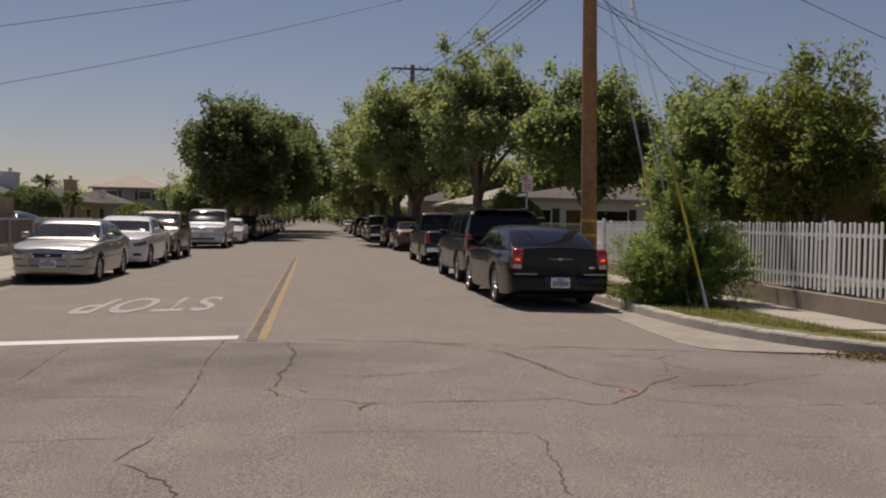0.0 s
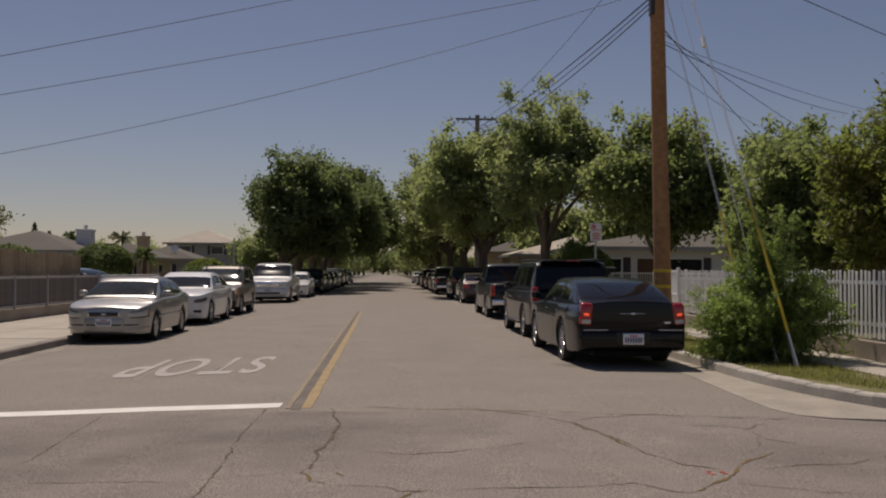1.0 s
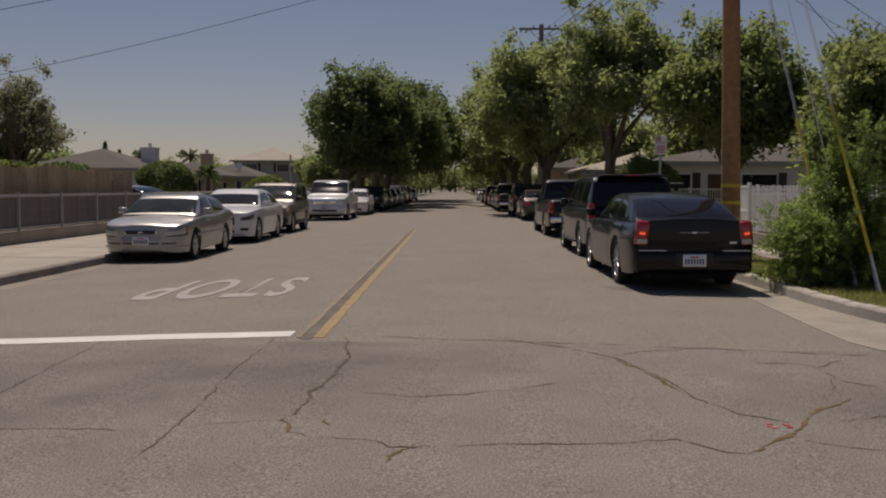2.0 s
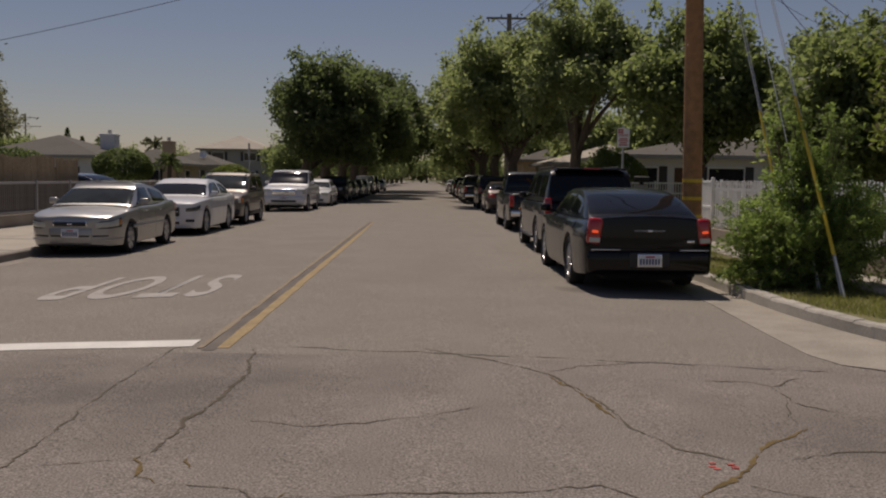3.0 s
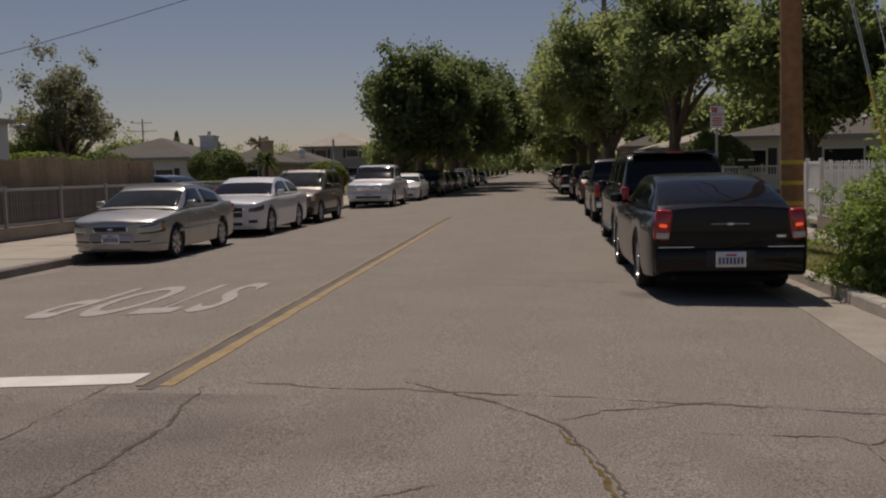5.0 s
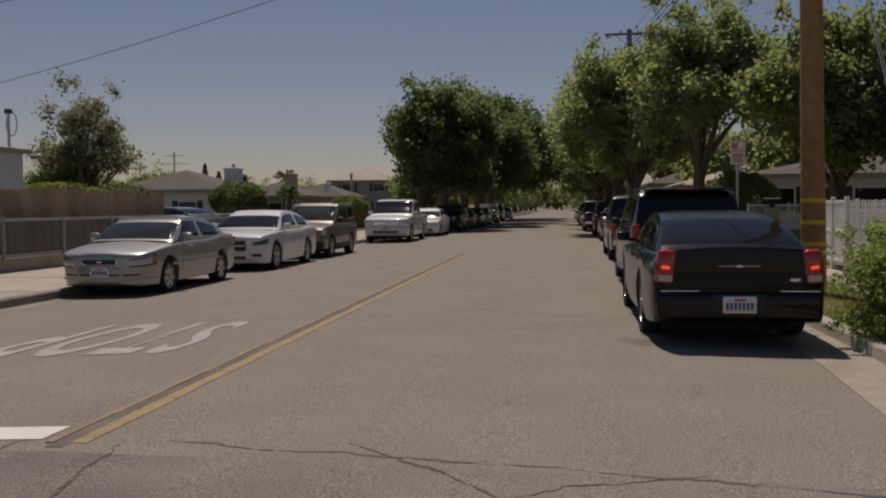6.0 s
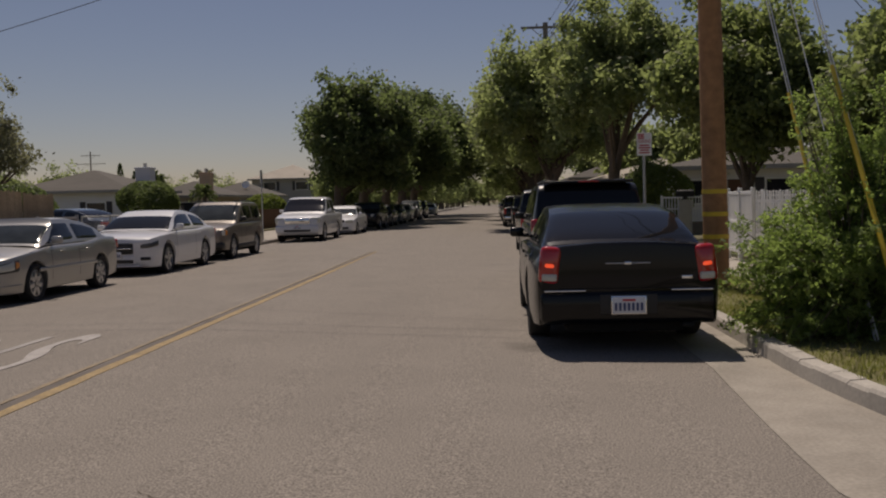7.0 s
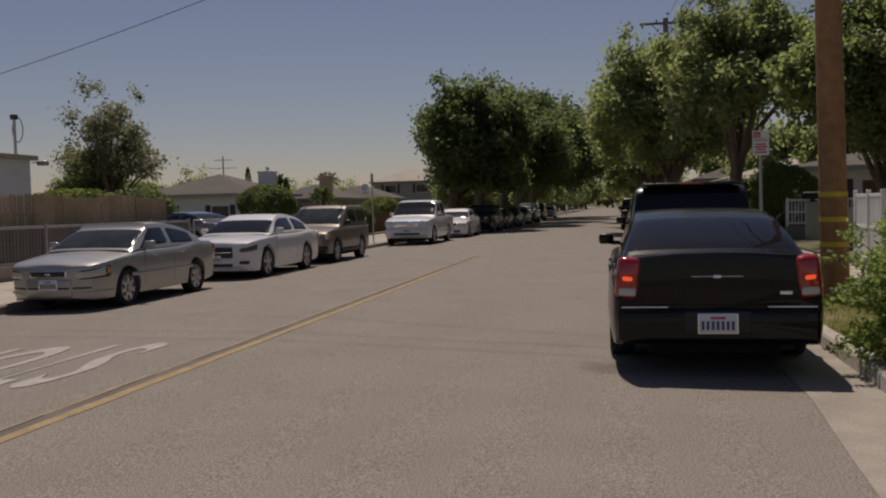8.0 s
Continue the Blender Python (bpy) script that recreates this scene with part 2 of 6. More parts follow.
def box(bm, x0, x1, y0, y1, z0, z1, bevel=0.0, m=None):
    res = bmesh.ops.create_cube(bm, size=1)
    vs = res["verts"]
    for v in vs:
        v.co = Vector(((x0 + x1) / 2 + v.co.x * (x1 - x0), (y0 + y1) / 2 + v.co.y * (y1 - y0), (z0 + z1) / 2 + v.co.z * (z1 - z0)))
    if bevel:
        es = list({e for v in vs for e in v.link_edges})
        r = bmesh.ops.bevel(bm, geom=es, offset=bevel, segments=2, affect='EDGES', profile=0.5)
        vs = list({v for f in r["faces"] for v in f.verts} | {v for v in vs if v.is_valid})
    if m is not None:
        bmesh.ops.transform(bm, matrix=m, verts=vs)
    return bm


def B(*a, **k):
    return box(bmesh.new(), *a, **k)


def tube(bm, pts, radii, n=8):
    """A tapered tube along points, with closed ends."""
    rings = []
    pts = [Vector(p) for p in pts]
    for i, p in enumerate(pts):
        d = (pts[min(i + 1, len(pts) - 1)] - pts[max(i - 1, 0)]).normalized()
        a = d.orthogonal().normalized() if abs(d.z) < 0.99 else Vector((1, 0, 0))
        if i and rings:
            a = (prev - d * prev.dot(d)).normalized()
        prev = a
        b = d.cross(a)
        r = radii[i] if isinstance(radii, (list, tuple)) else radii
        rings.append([bm.verts.new(p + (a * math.cos(t) + b * math.sin(t)) * r) for t in [2 * math.pi * k / n for k in range(n)]])
    for r0, r1 in zip(rings, rings[1:]):
        for k in range(n):
            bm.faces.new((r0[k], r0[(k + 1) % n], r1[(k + 1) % n], r1[k]))
    bm.faces.new(rings[0][::-1])
    bm.faces.new(rings[-1])
    return bm


def lathe(bm, profile, n=24, axis='x'):
    """Turns (radius, along) pairs round the x axis."""
    rings = []
    for r, a in profile:
        rings.append([bm.verts.new((a, r * math.cos(2 * math.pi * k / n), r * math.sin(2 * math.pi * k / n))) for k in range(n)])
    for r0, r1 in zip(rings, rings[1:]):
        for k in range(n):
            bm.faces.new((r0[k], r0[(k + 1) % n], r1[(k + 1) % n], r1[k]))
    return bm


def grid(bm, xs, ys, zf):
    vs = [[bm.verts.new((x, y, zf(x, y))) for x in xs] for y in ys]
    for r0, r1 in zip(vs, vs[1:]):
        for k in range(len(xs) - 1):
            bm.faces.new((r0[k], r0[k + 1], r1[k + 1], r1[k]))
    return bm


def slab(bm, pts, z0, z1):
    """A flat plate with a polygon outline."""
    top = [bm.verts.new((x, y, z1)) for x, y in pts]
    bot = [bm.verts.new((x, y, z0)) for x, y in pts]
    bm.faces.new(top)
    bm.faces.new(bot[::-1])
    n = len(pts)
    for k in range(n):
        bm.faces.new((bot[k], bot[(k + 1) % n], top[(k + 1) % n], top[k]))
    return bm


def quads(name, verts, mat, n=4):
    """A mesh of separate n-cornered faces from an array (faces * n, 3)."""
    me = bpy.data.meshes.new(name)
    k = len(verts)
    me.vertices.add(k)
    me.vertices.foreach_set("co", np.asarray(verts, dtype=np.float32).ravel())
    me.loops.add(k)
    me.loops.foreach_set("vertex_index", np.arange(k, dtype=np.int32))
    me.polygons.add(k // n)
    me.polygons.foreach_set("loop_start", np.arange(0, k, n, dtype=np.int32))
    me.update(calc_edges=True)
    me.materials.append(mat)
    return me


def road_z(x):
    return -0.0167 * min(abs(x), 6.0)


# ---------------------------------------------------------------- ground, road, kerbs
structure("ground", slab(bmesh.new(), [(-2500, -600), (2500, -600), (2500, 3500), (-2500, 3500)], -1.0, -0.35), SOIL, "dry bare soil reaching to the horizon", "ground")
bm = bmesh.new()
grid(bm, [-5.7, -5, -4, -3, -2, -1, 0, 1, 2, 3, 4, 5, 5.95], [14 + 6 * k for k in range(70)], lambda x, y: road_z(x))
grid(bm, [-11, -8, -5.7, -5, -4, -3, -2, -1, 0, 1, 2, 3, 4, 5, 5.95, 8], [9.765, 11, 12.5, 14], lambda x, y: road_z(x))
structure("road", bm, ASPHALT, "worn grey asphalt street with a low crown", "road")
bm = bmesh.new()
grid(bm, [-90, -40, -20, -12, -6, -5, -4, -3, -2, -1, 0, 1, 2, 3, 4, 5, 6, 8, 12, 20, 40, 90], [-12, -8, -4, 0, 3, 6, 9.77], lambda x, y: road_z(x) - 0.0006)
structure("road_crossing", bm, ASPHALT_OLD, "old cracked grey asphalt of the crossing", "road")

KERB_R = [(5.86, 430.0), (5.86, 60.0), (5.86, 30.0), (5.86, 15.0), (5.84, 13.6), (5.90, 12.4), (6.08, 11.2), (6.42, 10.2), (6.95, 9.3), (7.7, 8.6), (8.8, 8.1), (10.5, 7.8), (16.0, 7.7), (90.0, 7.7)]
KERB_L = [(-90.0, 8.2), (-14.0, 8.2), (-9.6, 8.5), (-7.6, 9.4), (-6.3, 10.9), (-5.7, 12.8), (-5.58, 15.0), (-5.58, 30.0), (-5.58, 60.0), (-5.58, 430.0)]


def smooth_path(p, n=4):
    out = []
    for i in range(len(p) - 1):
        p0, p1, p2, p3 = (Vector(p[max(0, min(len(p) - 1, j))]) for j in (i - 1, i, i + 1, i + 2))
        if (p2 - p1).length > 8:
            out.append(tuple(p1))
            continue
        for k in range(n):
            t = k / n
            out.append(tuple(0.5 * (2 * p1 + (p2 - p0) * t + (2 * p0 - 5 * p1 + 4 * p2 - p3) * t * t + (3 * p1 - p0 - 3 * p2 + p3) * t ** 3)) if (p1 - p0).length < 8 and (p3 - p2).length < 8 else tuple(p1.lerp(p2, t)))
    return out + [tuple(p[-1])]


KR, KL = smooth_path(KERB_R), smooth_path(KERB_L)
for nm, path in (("kerb_right", KR), ("kerb_left", KL)):
    bm = bmesh.new()
    # kerb stones with a battered face and joints, following the path
    seg = []
    for a, b in zip(path, path[1:]):
        ln = (Vector(b) - Vector(a)).length
        k = max(1, round(ln / 3.0)) if ln > 4 else 1
        seg += [(Vector(a).lerp(Vector(b), i / k), Vector(a).lerp(Vector(b), (i + 1) / k)) for i in range(k)]
    for j, (a, b) in enumerate(seg):
        if a.y > 140 or abs(a.x) > 60:
            continue
        d = (b - a).normalized()
        n_ = Vector((-d.y, d.x))
        e = 0.006 if (b - a).length > 2 else 0.0
        a, b = a + d * e, b - d * e
        lift = 0.006 * math.sin(j * 2.1)
        prof = [(0.0, -0.25), (0.0, -0.10), (0.015, 0.03 + lift), (0.035, 0.055 + lift), (0.16, 0.062 + lift), (0.16, -0.25)]
        ra = [bm.verts.new((a.x + n_.x * o, a.y + n_.y * o, z)) for o, z in prof]
        rb = [bm.verts.new((b.x + n_.x * o, b.y + n_.y * o, z)) for o, z in prof]
        for k in range(len(prof)):
            bm.faces.new((ra[k], ra[(k + 1) % 6], rb[(k + 1) % 6], rb[k]))
        bm.faces.new(ra)
        bm.faces.new(rb[::-1])
    # the left kerb's darker colour stands in for shade on its face
    structure(nm, bm, KERB if nm == "kerb_right" else KERB_SHADED, "weathered grey concrete kerb with joints", "kerb")

# gutter strip and the corner apron
bm = bmesh.new()
slab(bm, [(5.86, 13.6), (5.90, 12.4), (6.08, 11.2), (6.42, 10.2), (6.95, 9.3), (7.02, 9.22), (6.5, 9.42), (5.95, 9.52), (5.47, 9.64), (5.19, 9.86), (5.09, 10.3), (5.11, 11.0), (5.16, 12.0), (5.26, 13.6)], -0.3, -0.080)
structure("gutter_apron", bm, GUTTER, "pale concrete apron at the rounded kerb corner", "gutter")
bm = bmesh.new()
for k in range(40):
    y0 = 13.61 + k * 3.0
    slab(bm, [(5.27, y0), (5.88, y0), (5.88, y0 + 2.99), (5.27, y0 + 2.99)], -0.3, -0.083)
structure("gutter_strip", bm, GUTTER, "pale concrete gutter strip along the kerb", "gutter")
bm = bmesh.new()
for k in range(40):
    y0 = 13.0 + k * 3.0
    slab(bm, [(-5.6, y0), (-5.25, y0), (-5.25, y0 + 2.99), (-5.6, y0 + 2.99)], -0.3, -0.085)
structure("gutter_strip_left", bm, KERB_SHADED, "brownish concrete gutter strip along the kerb, shade in its colour", "gutter")

# verge, pavements, yards
bm = bmesh.new()
verge = [(x + 0.15, y) if y > 11.5 else (x + 0.12, y + 0.13) for x, y in KR if y < 31 and x < 13]
slab(bm, [*verge, (13.0, 9.3), (8.6, 9.6), (7.55, 10.6), (7.4, 12.5), (7.4, 30.0)], -0.3, 0.045)
structure("verge", bm, TURF, "patchy dry green grass verge beside the kerb", "verge")
structure("verge_far", slab(bmesh.new(), [(6.02, 30.05), (7.4, 30.05), (7.4, 430), (6.02, 430)], -0.3, 0.04), TURF, "grass verge along the street", "verge")
structure("yard_right", slab(bmesh.new(), [(8.72, 9.0), (250, 9.0), (250, 430), (8.72, 430)], -0.3, 0.10), SOIL, "dry yard ground behind the fence", "yard")
structure("yard_left", slab(bmesh.new(), [(-250, 10.0), (-9.32, 10.0), (-9.32, 430), (-250, 430)], -0.3, 0.10), SOIL, "dry yard ground behind the wall", "yard")
structure("pavement_bed", slab(bmesh.new(), [(7.41, 9.7), (8.71, 9.7), (8.71, 430), (7.41, 430)], -0.3, 0.035), CONCRETE, "concrete bed under the pavement", "pavement")
structure("pavement_bed_left", slab(bmesh.new(), [(-9.3, 10.5), (-5.78, 14.0), (-5.74, 430), (-9.3, 430)], -0.3, 0.04), CONCRETE, "concrete bed under the pavement", "pavement")

# road paint
for nm, mat, x0, x1 in (("centre_line_worn", ROAD_YELLOW_DULL, -0.225, -0.17), ("centre_line", ROAD_YELLOW, -0.062, 0.048)):
    bm = bmesh.new()
    y = 9.95
    while y < 32.6:
        # uneven, worn edges
        w0, w1 = 0.006 * math.sin(y * 5.1 + x0), 0.006 * math.sin(y * 3.7)
        y2 = min(y + 0.8, 32.6)
        taper = 1.0 if y < 24 else max(0.4, 1 - (y - 24) / 14)
        slab(bm, [(x0 + w0, y), (x0 + (x1 - x0) * taper + w1, y), (x0 + (x1 - x0) * taper + w1 * 0.5, y2), (x0 + w0 * 0.4, y2)], -0.03, 0.004)
        y = y2
    structure(nm, bm, mat, "faded yellow centre line beside a tar strip", "road marking")
bm = bmesh.new()
slab(bm, [(-0.165, 9.85), (-0.06, 9.85), (-0.08, 32.6), (-0.15, 32.6)], -0.03, 0.002)
structure("centre_tar", bm, SEAL, "dark tar strip between the yellow lines", "road marking")
bm = bmesh.new()
for k in range(11):
    x0, x1 = -5.35 + k * 0.46, -5.35 + (k + 1) * 0.46
    f = lambda x: 10.40 + 0.095 * x + 0.015 * math.sin(x * 3)
    vs = [(x0, f(x0) - 0.33), (x1, f(x1) - 0.33), (x1, f(x1)), (x0, f(x0))]
    top = [bm.verts.new((x, y, road_z(x) + 0.005)) for x, y in vs]
    bm.faces.new(top)
structure("stop_line", bm, ROAD_WHITE, "white painted stop line across the lane", "road marking")
fc = bpy.data.curves.new("stop_text", 'FONT')
fc.body, fc.size, fc.space_character = "STOP", 1.0, 1.16
fc.offset = 0.016
fo = bpy.data.objects.new("stop_text", fc)
scene.collection.objects.link(fo)
bpy.context.view_layer.update()
tm = bpy.data.meshes.new_from_object(fo.evaluated_get(bpy.context.evaluated_depsgraph_get()))
bpy.data.objects.remove(fo)
co = np.array([v.co[:] for v in tm.vertices])
lo, hi = co.min(0), co.max(0)
for v in tm.vertices:
    u, w = (v.co.x - lo[0]) / (hi[0] - lo[0]), (v.co.y - lo[1]) / (hi[1] - lo[1])
    X, Y = -0.98 - u * 2.02, 15.95 - w * 2.55 - u * 0.34
    v.co = (X, Y, road_z(X) + 0.006)
tm.name = "road_lettering"
tm.materials.append(ROAD_WORN)
tagged(new("road_lettering", tm), "worn white painted word STOP on the asphalt", "road marking", "", "structure")

rng = np.random.default_rng(4)


def crack(path, width, mat, seed):
    """A jagged strip of filler, laid along a plan path."""
    r = np.random.default_rng(seed)
    pts = []
    for a, b in zip(path, path[1:]):
        a, b = np.array(a), np.array(b)
        k = max(2, int(np.hypot(*(b - a)) / 0.04))
        pts += [a + (b - a) * i / k for i in range(k)]
    pts.append(np.array(path[-1]))
    pts = np.array(pts)
    wander = np.cumsum(r.normal(0, 0.009, pts.shape), 0)
    wander -= np.linspace(0, 1, len(pts))[:, None] * wander[-1]
    pts = pts + wander + r.normal(0, 0.006, pts.shape)
    wide = np.convolve(r.random(len(pts) + 6), np.ones(5) / 5, 'same')[3:-3] * 0.8 + 0.2 * r.random(len(pts))
    bm = bmesh.new()
    prev = None
    for i, p in enumerate(pts):
        d = pts[min(i + 1, len(pts) - 1)] - pts[max(i - 1, 0)]
        d = d / (np.hypot(*d) + 1e-6)
        fade = min(1.0, 0.3 + 0.7 * min(i, len(pts) - 1 - i) / 4)
        w = width * 0.64 * fade * max(0.08, 2.4 * wide[i] - 0.75)
        n_ = np.array([-d[1], d[0]]) * w / 2
        row = [bm.verts.new((q[0], q[1], road_z(q[0]) + 0.003)) for q in (p - n_, p + n_)]
        if prev:
            bm.faces.new((prev[0], row[0], row[1], prev[1]))
        prev = row
    return structure("road_crack", bm, mat, "jagged crack in the old asphalt", "road crack")


crack([(1.6, 10.2), (1.95, 9.90), (2.25, 9.68), (2.62, 9.22), (2.76, 8.70), (2.83, 8.35), (2.91, 7.76), (3.1, 7.32), (3.35, 7.09)], 0.05, CRACK, 1)
crack([(2.64, 9.12), (2.76, 8.65), (2.82, 8.35), (2.90, 7.8)], 0.075, CRACK_WEED, 21)
crack([(2.92, 6.45), (3.28, 6.91), (3.75, 7.53), (4.04, 7.8)], 0.095, CRACK_WEED, 2)
crack([(1.87, 3.95), (1.93, 4.3), (1.98, 4.75), (2.04, 5.38)], 0.030, CRACK, 3)
crack([(1.87, 3.95), (1.95, 2.8), (1.75, 1.5)], 0.030, CRACK, 31)
crack([(2.65, 9.32), (3.0, 9.53), (3.32, 9.69), (3.68, 9.85)], 0.028, CRACK, 4)
crack([(-1.71, 6.76), (-0.57, 6.69), (0.24, 6.94)], 0.022, CRACK, 5)
crack([(0.22, 6.95), (0.3, 6.65), (0.42, 6.55)], 0.06, CRACK_WEED, 6)
crack([(0.42, 6.55), (0.85, 6.51), (0.97, 6.39), (1.52, 6.48), (2.06, 6.54), (2.54, 6.65), (2.74, 6.41), (2.92, 6.41)], 0.028, CRACK, 7)
crack([(0.93, 6.13), (1.05, 6.46)], 0.06, CRACK_WEED, 8)
crack([(0.46, 6.93), (0.52, 6.78)], 0.07, CRACK_WEED, 81)
crack([(-0.41, 10.13), (-0.37, 9.09), (-0.36, 8.22), (-0.39, 7.05), (-0.40, 6.15)], 0.032, CRACK, 9)
crack([(0.27, 9.95), (0.38, 9.05), (0.36, 8.21), (0.25, 7.6), (0.26, 7.0)], 0.065, CRACK, 10)
crack([(-6.0, 5.5), (-1.34, 5.36), (-0.45, 5.32), (1.45, 5.39), (2.65, 5.35), (4.5, 5.29), (9.0, 5.2)], 0.014, CRACK, 11)
crack([(-0.42, 5.32), (-0.50, 4.95), (-0.54, 4.76)], 0.035, CRACK, 12)
crack([(-0.53, 4.76), (-0.37, 4.56), (-0.17, 4.15), (0.05, 3.5)], 0.030, CRACK, 13)
crack([(-2.05, 10.07), (-1.94, 8.21), (-1.95, 7.52), (-2.2, 6.2)], 0.022, CRACK, 14)
crack([(3.71, 7.17), (4.53, 7.41), (5.2, 7.82), (5.71, 8.09)], 0.03, CRACK, 15)
crack([(4.2, 7.3), (4.67, 7.16), (4.77, 6.62), (4.94, 6.14)], 0.028, CRACK, 16)
crack([(3.29, 6.7), (3.83, 6.41), (4.38, 6.38), (5.6, 6.6)], 0.025, CRACK, 17)
crack([(0.55, 7.75), (0.91, 7.56), (1.3, 7.65), (1.53, 7.81), (2.05, 8.16)], 0.022, CRACK, 18)
crack([(-5.2, 7.3), (-3.0, 7.2), (-1.9, 7.5)], 0.02, CRACK, 19)
crack([(-5.2, 8.9), (-3.2, 9.0), (-0.5, 8.75)], 0.012, CRACK, 20)
crack([(0.5, 10.12), (1.81, 9.97), (3.12, 9.79), (4.95, 9.58)], 0.07, SEAL, 22)
crack([(3.41, 9.15), (4.18, 9.1), (4.25, 8.96), (4.6, 9.29)], 0.035, CRACK, 23)
crack([(4.25, 8.96), (4.22, 8.5), (4.43, 8.21)], 0.035, CRACK, 24)
crack([(4.04, 7.8), (4.0, 8.1), (4.2, 8.5)], 0.03, CRACK, 25)
bm = bmesh.new()
for k in range(6):
    a = rng.random() * 6.28
    box(bm, 3.24 + 0.06 * math.cos(a), 3.275 + 0.06 * math.cos(a), 6.99 + 0.07 * math.sin(a), 7.015 + 0.07 * math.sin(a), -0.06, -0.0495, 0.0, None)
structure("spray_mark", bm, RED_SPRAY, "small red spray paint mark on the asphalt", "road marking")


# ---------------------------------------------------------------- vehicles
def interp(table):
    xs, ys = [p[0] for p in table], [p[1] for p in table]
    return lambda v: float(np.interp(v, xs, ys))


def smoothed(table):
    """Cubic through the points, without overshoot."""
    xs, ys = np.array([p[0] for p in table]), np.array([p[1] for p in table])
    h, d = np.diff(xs), np.diff(ys) / np.diff(xs)
    m = np.zeros(len(xs))
    m[0], m[-1] = d[0], d[-1]
    for i in range(1, len(xs) - 1):
        m[i] = 0 if d[i - 1] * d[i] <= 0 else 2 * d[i - 1] * d[i] / (d[i - 1] + d[i])

    def f(v):
        v = min(max(v, xs[0]), xs[-1])
        i = int(min(max(np.searchsorted(xs, v) - 1, 0), len(h) - 1))
        t = (v - xs[i]) / h[i]
        return float(ys[i] * (1 + 2 * t) * (1 - t) ** 2 + m[i] * h[i] * t * (1 - t) ** 2 + ys[i + 1] * t * t * (3 - 2 * t) + m[i + 1] * h[i] * t * t * (t - 1))
    return f


def loft(bm, rings):
    n = len(rings[0])
    vr = [[bm.verts.new(p) for p in r] for r in rings]
    for a, b in zip(vr, vr[1:]):
        for k in range(n):
            bm.faces.new((a[k], a[(k + 1) % n], b[(k + 1) % n], b[k]))
    bm.faces.new(vr[0])
    bm.faces.new(vr[-1][::-1])
    return bm


TYRES = {}


def wheel_meshes(radius, width, style):
    key = (radius, width, style)
    if key in TYRES:
        return TYRES[key]
    w, R = width / 2, radius
    r = R * (0.72 if style != "steel" else 0.69)
    tyre = lathe(bmesh.new(), [(r, -w * 0.8), (R * 0.9, -w), (R * 0.97, -w * 0.85), (R, -w * 0.6), (R, w * 0.6), (R * 0.97, w * 0.85), (R * 0.9, w), (r, w * 0.8)], 28)
    rim = bmesh.new()
    lathe(rim, [(r, -w * 0.75), (r * 0.99, w * 0.78), (r * 0.93, w * 0.8), (r * 0.9, w * 0.45), (r * 0.3, w * 0.25), (0.001, w * 0.25)], 28)
    spokes = {"five": 5, "many": 9, "steel": 7}[style]
    wide = {"five": 0.17, "many": 0.09, "steel": 0.20}[style]
    for k in range(spokes):
        m = Matrix.Rotation(2 * math.pi * k / spokes, 4, 'X')
        box(rim, w * 0.3, w * 0.78, -r * wide, r * wide, r * 0.1, r * 0.96, 0.006, m)
    lathe(rim, [(r * 0.2, w * 0.3), (r * 0.18, w * 0.85), (0.001, w * 0.86)], 16)
    dark = lathe(bmesh.new(), [(r * 0.92, w * 0.30), (0.001, w * 0.30)], 20)
    TYRES[key] = (finish(tyre, "wheel", RUBBER, 35), finish(rim, "rim", ALLOY, 35), finish(dark, "brake_disc", UNDER))
    return TYRES[key]


